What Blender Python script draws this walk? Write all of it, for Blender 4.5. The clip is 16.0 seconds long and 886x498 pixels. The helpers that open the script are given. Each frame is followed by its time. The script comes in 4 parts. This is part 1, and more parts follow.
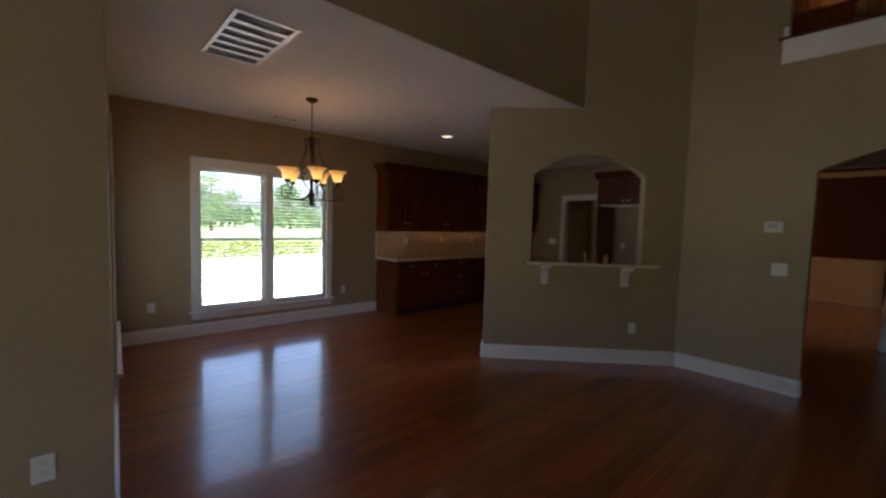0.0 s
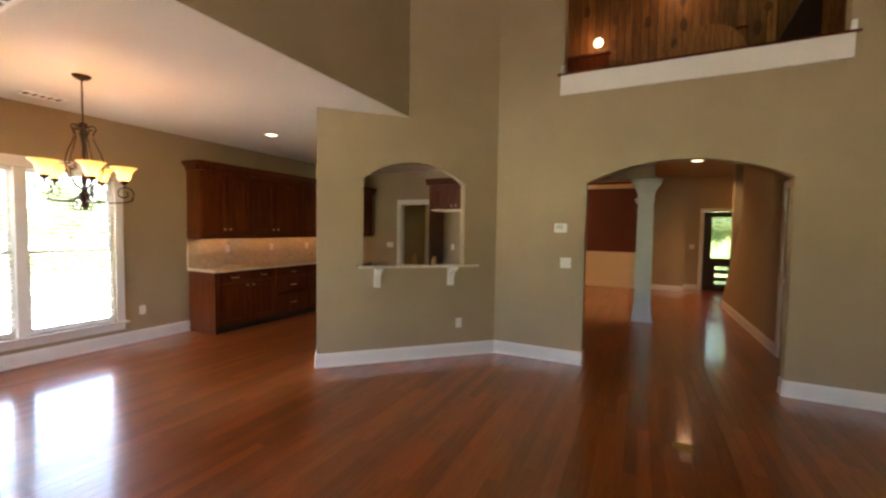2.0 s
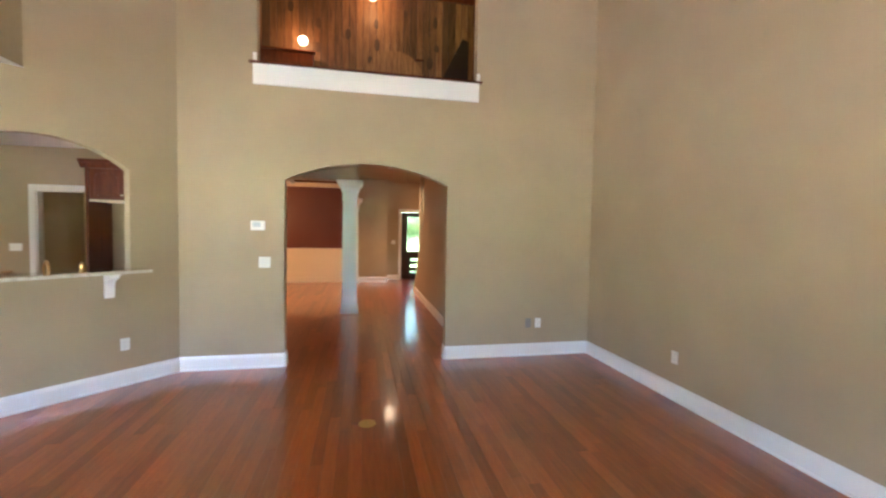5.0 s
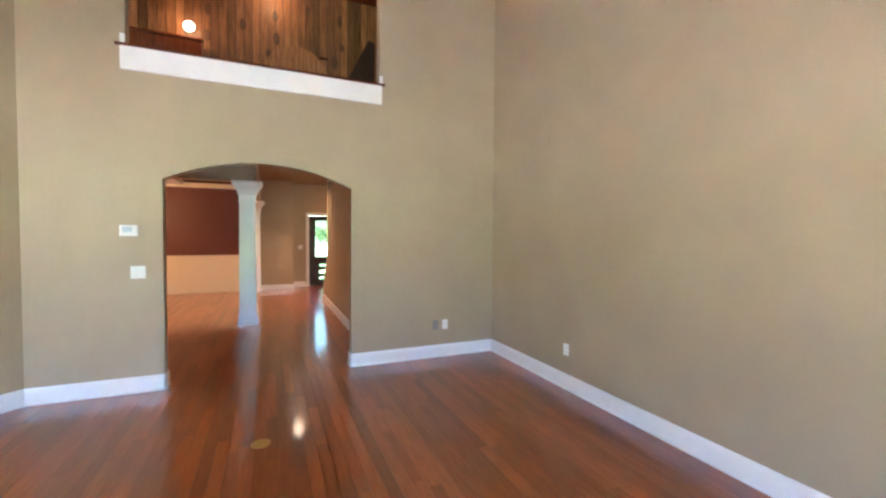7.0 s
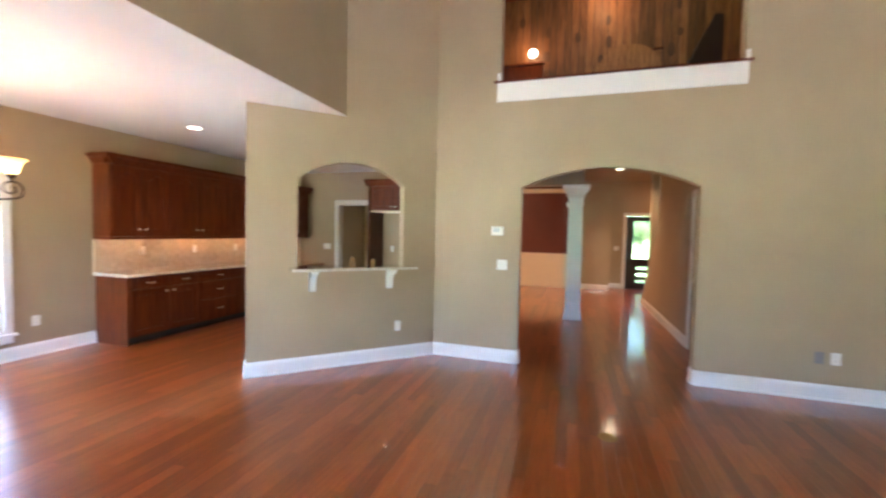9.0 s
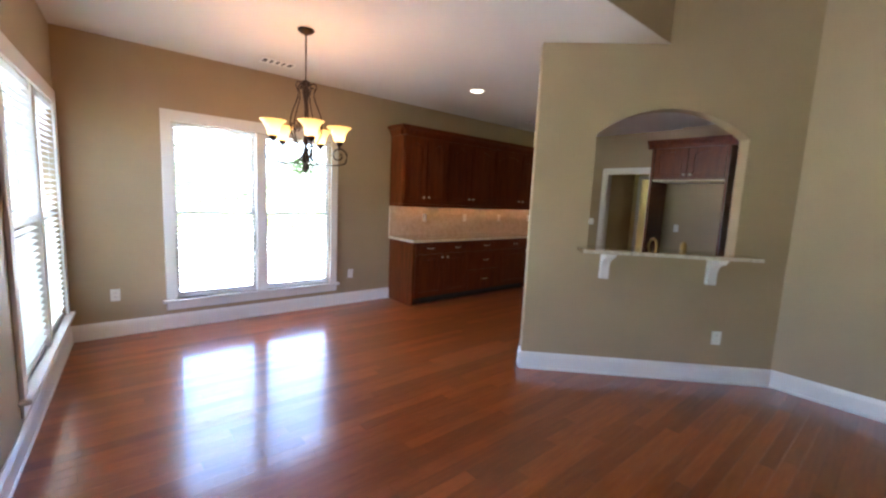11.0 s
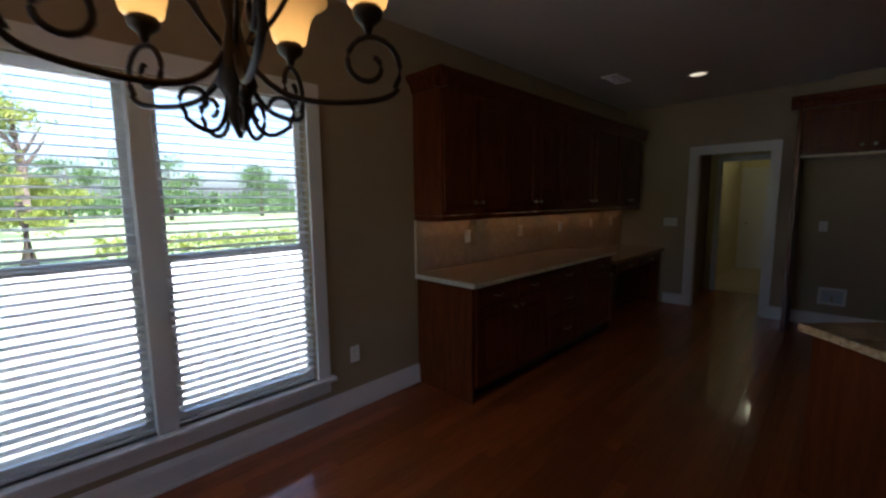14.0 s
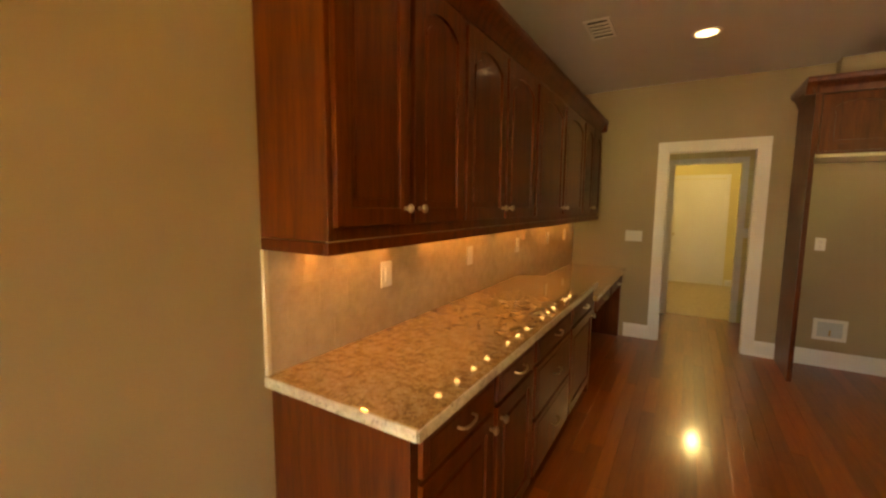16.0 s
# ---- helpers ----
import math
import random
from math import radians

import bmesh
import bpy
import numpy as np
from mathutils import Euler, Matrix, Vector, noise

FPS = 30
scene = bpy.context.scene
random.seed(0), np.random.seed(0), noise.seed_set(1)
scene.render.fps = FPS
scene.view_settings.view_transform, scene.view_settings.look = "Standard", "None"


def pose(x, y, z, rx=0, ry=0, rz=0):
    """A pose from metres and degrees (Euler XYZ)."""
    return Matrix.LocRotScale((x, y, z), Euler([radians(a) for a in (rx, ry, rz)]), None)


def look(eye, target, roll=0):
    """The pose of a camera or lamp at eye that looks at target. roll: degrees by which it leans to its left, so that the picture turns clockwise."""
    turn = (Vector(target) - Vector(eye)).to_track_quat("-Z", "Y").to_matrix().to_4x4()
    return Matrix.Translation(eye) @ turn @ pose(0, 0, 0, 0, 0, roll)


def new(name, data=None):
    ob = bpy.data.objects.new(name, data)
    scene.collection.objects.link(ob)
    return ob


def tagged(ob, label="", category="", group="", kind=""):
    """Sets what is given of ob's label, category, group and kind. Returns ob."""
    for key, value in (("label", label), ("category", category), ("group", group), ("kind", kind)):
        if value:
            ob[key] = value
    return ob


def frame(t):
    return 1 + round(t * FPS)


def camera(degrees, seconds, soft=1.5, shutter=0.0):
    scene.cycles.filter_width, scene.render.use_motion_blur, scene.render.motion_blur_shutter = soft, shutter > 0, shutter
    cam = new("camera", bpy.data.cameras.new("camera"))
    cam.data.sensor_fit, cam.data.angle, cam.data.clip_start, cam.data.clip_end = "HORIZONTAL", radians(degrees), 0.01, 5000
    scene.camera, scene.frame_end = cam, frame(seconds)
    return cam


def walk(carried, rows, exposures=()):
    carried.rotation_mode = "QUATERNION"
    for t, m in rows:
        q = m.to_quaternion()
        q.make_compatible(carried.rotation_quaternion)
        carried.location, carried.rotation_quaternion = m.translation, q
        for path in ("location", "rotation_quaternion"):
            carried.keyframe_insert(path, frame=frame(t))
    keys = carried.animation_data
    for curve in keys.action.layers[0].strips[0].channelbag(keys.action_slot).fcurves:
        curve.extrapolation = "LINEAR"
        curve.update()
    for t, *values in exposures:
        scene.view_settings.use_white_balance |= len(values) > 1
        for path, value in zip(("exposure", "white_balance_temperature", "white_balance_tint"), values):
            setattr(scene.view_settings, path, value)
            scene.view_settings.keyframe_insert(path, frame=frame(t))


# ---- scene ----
cam = camera(95.1, 16.0, 2.4, 0.35)
PATH = [
    (0, (1.525, -4.908, 1.517), (0.048, -3.566, 1.385), 1.7),
    (0.5, (1.536, -4.9, 1.537), (0.191, -3.424, 1.415), 1.6),
    (1, (1.556, -4.873, 1.525), (0.36, -3.274, 1.418), 1.3),
    (1.5, (1.582, -4.838, 1.54), (0.529, -3.142, 1.417), 0.8),
    (2, (1.616, -4.805, 1.521), (0.74, -3.01, 1.427), 0.9),
    (2.5, (1.646, -4.78, 1.538), (0.935, -2.913, 1.438), 0.7),
    (3, (1.67, -4.753, 1.548), (1.192, -2.813, 1.455), 1.4),
    (3.5, (1.711, -4.748, 1.537), (1.425, -2.77, 1.452), 1.3),
    (4, (1.762, -4.74, 1.535), (1.673, -2.744, 1.448), 1.0),
    (4.5, (1.821, -4.732, 1.537), (1.975, -2.74, 1.447), 0.9),
    (5, (1.874, -4.713, 1.536), (2.271, -2.754, 1.449), 1.0),
    (7.3, (1.997, -4.72, 1.533), (2.792, -2.886, 1.47), 0.4),
    (7.5, (1.975, -4.708, 1.529), (2.631, -2.82, 1.461), 0.3),
    (8, (1.874, -4.73, 1.537), (2.14, -2.749, 1.464), 0.2),
    (8.5, (1.75, -4.749, 1.542), (1.607, -2.755, 1.461), 1.0),
    (9, (1.628, -4.784, 1.538), (1.022, -2.88, 1.454), 1.3),
    (9.5, (1.464, -4.812, 1.532), (0.467, -3.084, 1.391), 1.9),
    (10, (1.296, -4.669, 1.488), (0.03, -3.136, 1.276), 3.4),
    (12.5, (-0.573, -3.904, 1.485), (-2.206, -2.768, 1.283), 0.9),
    (13, (-0.98, -3.714, 1.479), (-2.627, -2.596, 1.283), 0.9),
    (13.5, (-1.392, -3.537, 1.489), (-2.941, -2.287, 1.295), 0.8),
    (14, (-1.812, -3.323, 1.498), (-3.21, -1.913, 1.261), -0.6),
    (14.5, (-2.162, -3.029, 1.496), (-3.528, -1.579, 1.314), 1.4),
    (15, (-2.538, -2.69, 1.484), (-3.729, -1.091, 1.329), 1.6),
    (15.5, (-2.814, -2.35, 1.471), (-3.913, -0.686, 1.325), 1.5),
    (16, (-3.059, -2.01, 1.494), (-4.082, -0.305, 1.278), 0.5),
]
EXPO = [(0, 2.62, 5750, 11), (0.5, 3.17, 6050, 11), (1, 3.9, 6550, 11), (1.5, 4.37, 6800, 12), (2, 4.72, 6750, 12), (2.5, 4.97, 6850, 12), (3, 5.37, 6750, 12),
        (3.5, 5.7, 6400, 12), (4, 5.85, 6100, 12), (5, 5.9, 5350, 11), (7.3, 6.02, 5000, 11), (8, 5.97, 5100, 11), (9, 5.89, 5200, 11), (10, 5.65, 5300, 11),
        (10.4, 5.55, 5300, 11), (12.3, 2.83, 5300, 11), (13, 2.48, 5250, 11), (14, 2.13, 5300, 11), (14.5, 2.33, 5600, 11), (15, 2.83, 7100, 12), (15.5, 3.75, 8100, 13),
        (16, 5.03, 12800, 14)]
walk(cam, [(t, look(eye, target, roll)) for t, eye, target, roll in PATH], EXPO)

# ---- world and light ----
H = 2.79          # low ceiling
HL = 5.4          # living room ceiling
LAMP = 0.06       # one scale for all lamps against the daylight
world = bpy.data.worlds.new("world")
scene.world = world
world.use_nodes = True
wn = world.node_tree.nodes
sky = wn.new("ShaderNodeTexSky")
sky.sky_type, sky.sun_disc = "NISHITA", False
sky.dust_density = 4.0
sky.sun_elevation, sky.sun_rotation = radians(67), radians(102.5)
world.node_tree.links.new(sky.outputs[0], wn["Background"].inputs[0])
wn["Background"].inputs[1].default_value = 0.15


def lamp(name, kind, m, energy, color=(1, 1, 1), **kw):
    d = bpy.data.lights.new(name, kind)
    d.energy, d.color = energy * (1 if kind == "SUN" else LAMP), color
    for k, v in kw.items():
        if k == "size":
            d.size = v
        elif k == "size_y":
            d.shape, d.size_y = "RECTANGLE", v
        elif k == "radius":
            d.shadow_soft_size = v
        elif k == "angle":
            d.angle = v
        elif k == "cone":
            d.spot_size, d.spot_blend = v, 0.7
    ob = new(name, d)
    ob.matrix_world = m
    return ob


lamp("sun", "SUN", look((0, 0, 30), (-9, 2, 8)), 5.0, (1.0, 0.95, 0.87), angle=radians(0.5))
WARM = (1.0, 0.48, 0.17)


# ---- materials ----
def mat(name, base, rough=0.5, metal=0.0, coat=0.0, spec=0.5):
    m = bpy.data.materials.new(name)
    m.use_nodes = True
    b = m.node_tree.nodes["Principled BSDF"]
    b.inputs["Base Color"].default_value = (*base, 1)
    b.inputs["Roughness"].default_value = rough
    b.inputs["Metallic"].default_value = metal
    b.inputs["Coat Weight"].default_value = coat
    b.inputs["Coat Roughness"].default_value = 0.08
    b.inputs["Specular IOR Level"].default_value = spec
    return m, m.node_tree, b


def noise_tex(nt, scale, detail=4.0, rough=0.55, stretch=(1, 1, 1)):
    tc = nt.nodes.new("ShaderNodeTexCoord")
    mp = nt.nodes.new("ShaderNodeMapping")
    mp.inputs["Scale"].default_value = stretch
    n = nt.nodes.new("ShaderNodeTexNoise")
    n.inputs["Scale"].default_value, n.inputs["Detail"].default_value, n.inputs["Roughness"].default_value = scale, detail, rough
    geo = nt.nodes.new("ShaderNodeNewGeometry")
    nt.links.new(geo.outputs["Position"], mp.inputs[0])
    nt.links.new(mp.outputs[0], n.inputs[0])
    return n


def ramp(nt, src, stops):
    r = nt.nodes.new("ShaderNodeValToRGB")
    e = r.color_ramp.elements
    while len(e) < len(stops):
        e.new(0.5)
    for el, (p, c) in zip(e, stops):
        el.position, el.color = p, (*c, 1)
    nt.links.new(src, r.inputs[0])
    return r


def bump(nt, b, src, strength, dist=0.002):
    n = nt.nodes.new("ShaderNodeBump")
    n.inputs["Strength"].default_value, n.inputs["Distance"].default_value = strength, dist
    nt.links.new(src, n.inputs["Height"])
    nt.links.new(n.outputs[0], b.inputs["Normal"])


def mix(nt, kind, fac, a, c):
    n = nt.nodes.new("ShaderNodeMix")
    n.data_type, n.blend_type = "RGBA", kind
    for sock, v in ((n.inputs["Factor"], fac), (n.inputs[6], a), (n.inputs[7], c)):
        if isinstance(v, (int, float)):
            sock.default_value = v
        elif isinstance(v, tuple):
            sock.default_value = (*v, 1)
        else:
            nt.links.new(v, sock)
    return n.outputs[2]


def paint(name, base, rough=0.55, var=0.06, grain=0.12):
    m, nt, b = mat(name, base, rough)
    big = noise_tex(nt, 1.3, 3)
    lo, hi = tuple(c * (1 - var) for c in base), tuple(min(1, c * (1 + var)) for c in base)
    r = ramp(nt, big.outputs[0], [(0.3, lo), (0.7, hi)])
    nt.links.new(r.outputs[0], b.inputs["Base Color"])
    fine = noise_tex(nt, 260, 3)
    bump(nt, b, fine.outputs[0], grain, 0.001)
    return m


def wood(name, dark, light, rough, coat, stretch, var=0.35, scale=6.0, random_by="Object", relief=0.1, spec=0.5):
    m, nt, b = mat(name, light, rough, coat=coat, spec=spec)
    g = noise_tex(nt, scale, 6, 0.65, stretch)
    f = noise_tex(nt, scale * 6, 4, 0.6, stretch)
    add = nt.nodes.new("ShaderNodeMath")
    add.operation = "MULTIPLY_ADD"
    nt.links.new(f.outputs[0], add.inputs[0])
    add.inputs[1].default_value = 0.45
    nt.links.new(g.outputs[0], add.inputs[2])
    r = ramp(nt, add.outputs[0], [(0.48, dark), (0.9, light)])
    if random_by == "Island":
        rnd = nt.nodes.new("ShaderNodeNewGeometry").outputs["Random Per Island"]
    else:
        rnd = nt.nodes.new("ShaderNodeObjectInfo").outputs["Random"]
    v = ramp(nt, rnd, [(0.0, (1 - var, 1 - var, 1 - var)), (1.0, (1, 1, 1))])
    nt.links.new(mix(nt, "MULTIPLY", 1.0, r.outputs[0], v.outputs[0]), b.inputs["Base Color"])
    b.inputs["Coat Roughness"].default_value = 0.10
    bump(nt, b, add.outputs[0], relief, 0.0006)
    return m


def glow(name, color, strength, base=(0.9, 0.85, 0.75)):
    m, nt, b = mat(name, base, 0.4)
    b.inputs["Emission Color"].default_value = (*color, 1)
    b.inputs["Emission Strength"].default_value = strength
    return m


M_WALL = paint("tan_wall_paint", (0.385, 0.300, 0.178))
M_CEIL = paint("white_ceiling_paint", (0.70, 0.685, 0.65), 0.8, 0.02, 0.25)
M_TRIM = paint("white_gloss_paint", (0.80, 0.79, 0.76), 0.28, 0.02, 0.03)
M_CREAM = paint("cream_wainscot_paint", (0.78, 0.70, 0.52), 0.35, 0.02, 0.03)
M_RED = paint("deep_red_wall_paint", (0.11, 0.022, 0.009), 0.5, 0.1)
M_YELLOW = paint("pale_yellow_wall_paint", (0.72, 0.64, 0.34), 0.5, 0.03)
M_PLANK = wood("cherry_floorboards", (0.30, 0.064, 0.0125), (0.46, 0.118, 0.023), 0.28, 0.9, (7, 0.6, 7), 0.42, relief=0.02)
M_PLANKS = wood("cherry_floorboards_joined", (0.30, 0.064, 0.0125), (0.46, 0.118, 0.023), 0.28, 0.9, (7, 0.6, 7), 0.42, random_by="Island", relief=0.02)
M_CAB = wood("cherry_cabinet_wood", (0.060, 0.0098, 0.0021), (0.165, 0.036, 0.0066), 0.32, 0.14, (6, 6, 0.5), 0.15, 4, spec=0.3)
M_PINE = wood("stained_knotty_pine", (0.125, 0.040, 0.009), (0.44, 0.205, 0.058), 0.5, 0.0, (5, 5, 0.45), 0.62, 5)
M_DARK = paint("dark_stained_door", (0.025, 0.014, 0.010), 0.3, 0.1, 0.05)
M_IRON = mat("oil_rubbed_bronze", (0.035, 0.022, 0.015), 0.45, 0.7)[0]
M_NICKEL = mat("brushed_nickel", (0.62, 0.55, 0.44), 0.28, 1.0)[0]
M_BRASS = mat("aged_brass", (0.55, 0.36, 0.13), 0.35, 1.0)[0]
M_PLASTIC = mat("white_plastic", (0.80, 0.79, 0.75), 0.35)[0]
M_SLOT = mat("dark_slot", (0.03, 0.03, 0.03), 0.6)[0]
M_GREY = mat("grey_display", (0.52, 0.58, 0.60), 0.3)[0]
M_BLIND = paint("white_blind_slat", (0.80, 0.79, 0.76), 0.45, 0.02, 0.03)
bt = M_BLIND.node_tree
through_slat, slat_mix = bt.nodes.new("ShaderNodeBsdfTranslucent"), bt.nodes.new("ShaderNodeMixShader")
through_slat.inputs[0].default_value = (0.85, 0.87, 0.88, 1)
slat_mix.inputs[0].default_value = 0.65
bt.links.new(bt.nodes["Principled BSDF"].outputs[0], slat_mix.inputs[1])
bt.links.new(through_slat.outputs[0], slat_mix.inputs[2])
bt.links.new(slat_mix.outputs[0], bt.nodes["Material Output"].inputs[0])
M_BULB = glow("lit_can_lamp", (1.0, 0.78, 0.48), 0.22)
M_SHADE = glow("lit_amber_glass", (1.0, 0.46, 0.10), 0.17, (0.40, 0.23, 0.08))
geo = M_SHADE.node_tree.nodes.new("ShaderNodeNewGeometry")
sep = M_SHADE.node_tree.nodes.new("ShaderNodeSeparateXYZ")
span = M_SHADE.node_tree.nodes.new("ShaderNodeMapRange")
for k, v in zip(range(1, 5), (1.93, 2.03, 0.30, 0.06)):
    span.inputs[k].default_value = v
M_SHADE.node_tree.links.new(geo.outputs["Position"], sep.inputs[0])
M_SHADE.node_tree.links.new(sep.outputs["Z"], span.inputs[0])
M_SHADE.node_tree.links.new(span.outputs[0], M_SHADE.node_tree.nodes["Principled BSDF"].inputs["Emission Strength"])
M_PUCK = glow("lit_puck_lamp", (1.0, 0.66, 0.30), 0.3)


def glass(name, tint=(1, 1, 1)):
    m = bpy.data.materials.new(name)
    m.use_nodes = True
    nt = m.node_tree
    nt.nodes.remove(nt.nodes["Principled BSDF"])
    t = nt.nodes.new("ShaderNodeBsdfTransparent")
    t.inputs[0].default_value = (*tint, 1)
    g = nt.nodes.new("ShaderNodeBsdfGlossy")
    g.inputs["Roughness"].default_value = 0.02
    fr = nt.nodes.new("ShaderNodeFresnel")
    fr.inputs[0].default_value = 1.45
    mx = nt.nodes.new("ShaderNodeMixShader")
    nt.links.new(fr.outputs[0], mx.inputs[0])
    nt.links.new(t.outputs[0], mx.inputs[1])
    nt.links.new(g.outputs[0], mx.inputs[2])
    nt.links.new(mx.outputs[0], nt.nodes["Material Output"].inputs[0])
    return m


M_GLASS = glass("window_glass")
# the grey colour puts the shade outside the front door into its glass
M_DIMMED = glass("shade_dimmed_door_glass", (0.42, 0.44, 0.41))


TONES = [(0.36, (0.25, 0.15, 0.07)), (0.47, (0.43, 0.29, 0.14)), (0.58, (0.55, 0.41, 0.23)), (0.72, (0.64, 0.55, 0.40))]
EDGE_TONES = [(0.36, (0.42, 0.37, 0.27)), (0.47, (0.60, 0.55, 0.43)), (0.58, (0.70, 0.66, 0.55)), (0.72, (0.78, 0.75, 0.66))]


def granite(name="golden_granite", gloss=1.0, rough=0.10, tones=TONES):
    m, nt, b = mat(name, (0.5, 0.38, 0.22), rough, coat=gloss)
    b.inputs["Coat Roughness"].default_value = 0.03
    a = noise_tex(nt, 30, 8, 0.75)
    c = noise_tex(nt, 85, 5, 0.75)
    r = ramp(nt, a.outputs[0], tones)
    s = ramp(nt, c.outputs[0], [(0.36, (0.22, 0.15, 0.10)), (0.44, (1, 1, 1))])
    nt.links.new(mix(nt, "MULTIPLY", 0.75, r.outputs[0], s.outputs[0]), b.inputs["Base Color"])
    if gloss < 0.5:
        bump(nt, b, a.outputs[0], 0.8, 0.01)
    return m


M_GRANITE = granite()
M_EDGE = granite("chiselled_granite_edge", 0.2, 0.45, EDGE_TONES)


def stone_tile():
    m, nt, b = mat("tumbled_travertine", (0.55, 0.45, 0.30), 0.5)
    a = noise_tex(nt, 14, 6, 0.7)
    r = ramp(nt, a.outputs[0], [(0.3, (0.46, 0.36, 0.24)), (0.7, (0.62, 0.52, 0.38))])
    nt.links.new(r.outputs[0], b.inputs["Base Color"])
    bump(nt, b, a.outputs[0], 0.3, 0.002)
    return m


M_STONE = stone_tile()


def leaves(name="tree_leaves", dark=(0.06, 0.105, 0.035), light=(0.17, 0.24, 0.09)):
    m, nt, b = mat(name, dark, 0.6)
    rnd = nt.nodes.new("ShaderNodeNewGeometry")
    r = ramp(nt, rnd.outputs["Random Per Island"], [(0, dark), (1, light)])
    nt.links.new(r.outputs[0], b.inputs["Base Color"])
    thin, blend = nt.nodes.new("ShaderNodeBsdfTranslucent"), nt.nodes.new("ShaderNodeMixShader")
    nt.links.new(r.outputs[0], thin.inputs[0])
    blend.inputs[0].default_value = 0.45
    nt.links.new(b.outputs[0], blend.inputs[1])
    nt.links.new(thin.outputs[0], blend.inputs[2])
    nt.links.new(blend.outputs[0], nt.nodes["Material Output"].inputs[0])
    return m


M_LEAF = leaves()
M_YOUNG = leaves("young_yellow_green_leaves", (0.13, 0.18, 0.03), (0.30, 0.31, 0.06))
M_BARK = paint("tree_bark", (0.12, 0.085, 0.06), 0.9, 0.3, 0.5)
M_GRASS = paint("lawn", (0.17, 0.22, 0.08), 0.9, 0.3, 0.5)
M_DRIVE = paint("pale_concrete", (0.60, 0.58, 0.54), 0.85, 0.08, 0.4)
M_BOUNCE = paint("grey_brown_bounce_slab", (0.30, 0.27, 0.23), 0.85, 0.12, 0.4)
M_BRICK = paint("red_brown_brick", (0.26, 0.13, 0.09), 0.85, 0.2, 0.5)

# ---- building helpers ----
ORIGIN = {}


def thing(name, at, label="", category="", group="", kind=""):
    ob = new(name)
    ob.empty_display_size = 0.1
    ob.location = at
    ORIGIN[ob.name] = Vector(at)
    return tagged(ob, label, category, group, kind)


def mesh_of(bm, name, material, smooth=False):
    bmesh.ops.recalc_face_normals(bm, faces=bm.faces)
    me = bpy.data.meshes.new(name)
    if smooth:
        for f in bm.faces:
            f.smooth = True
    bm.to_mesh(me)
    bm.free()
    me.materials.append(material)
    return me


def part(name, bm, material, parent=None, label="", smooth=False):
    """One mesh object; its corners are given in the world."""
    at = ORIGIN[parent.name] if parent else Vector()
    if at.length:
        bm.transform(Matrix.Translation(-at))
    ob = new(name, mesh_of(bm, name, material, smooth))
    if parent:
        ob.parent = parent
        ORIGIN[ob.name] = at
    else:
        ORIGIN[ob.name] = Vector()
    return tagged(ob, label)


def sub(name, bm, material, parent, label="", smooth=False):
    """A part of a part that itself sits at its thing's origin."""
    at = ORIGIN[parent.name]
    bm.transform(Matrix.Translation(-at))
    ob = new(name, mesh_of(bm, name, material, smooth))
    ob.parent = parent
    return tagged(ob, label)


def box(x0, x1, y0, y1, z0, z1, bm=None, bevel=0.0):
    b = bmesh.new()
    bmesh.ops.create_cube(b, size=1)
    b.transform(Matrix.Translation(((x0 + x1) / 2, (y0 + y1) / 2, (z0 + z1) / 2)) @ Matrix.Diagonal((abs(x1 - x0), abs(y1 - y0), abs(z1 - z0), 1)))
    if bevel:
        bmesh.ops.bevel(b, geom=b.edges[:], offset=bevel, segments=2, affect="EDGES", profile=0.6)
    return join(bm, b)


def join(bm, b):
    if bm is None:
        return b
    me = bpy.data.meshes.new("tmp")
    b.to_mesh(me)
    b.free()
    bm.from_mesh(me)
    bpy.data.meshes.remove(me)
    return bm


def prism(pts, m, depth, bm=None):
    """An outline of (u, v) points, pushed depth along w; m takes (u, w, v) to the world."""
    b = bmesh.new()
    vs = [b.verts.new(m @ Vector((u, 0, v))) for u, v in pts]
    f = b.faces.new(vs)
    r = bmesh.ops.extrude_face_region(b, geom=[f])
    d = (m.to_3x3() @ Vector((0, depth, 0)))
    bmesh.ops.translate(b, verts=[v for v in r["geom"] if isinstance(v, bmesh.types.BMVert)], vec=d)
    bmesh.ops.triangulate(b, faces=[f for f in b.faces if len(f.verts) > 4])
    return join(bm, b)


def tube(pts, r, bm=None, n=8, taper=None):
    b = bmesh.new()
    rings = []
    pts = [Vector(p) for p in pts]
    up = Vector((0, 0, 1))
    for i, p in enumerate(pts):
        d = (pts[min(i + 1, len(pts) - 1)] - pts[max(i - 1, 0)]).normalized()
        a = d.cross(up)
        if a.length < 0.05:
            a = d.cross(Vector((1, 0, 0)))
        a.normalize()
        c = d.cross(a)
        rr = r if taper is None else r + (taper - r) * i / (len(pts) - 1)
        rings.append([b.verts.new(p + (a * math.cos(k * math.tau / n) + c * math.sin(k * math.tau / n)) * rr) for k in range(n)])
    for q, s in zip(rings, rings[1:]):
        for k in range(n):
            b.faces.new((q[k], q[(k + 1) % n], s[(k + 1) % n], s[k]))
    b.faces.new(rings[0]), b.faces.new(rings[-1])
    return join(bm, b)


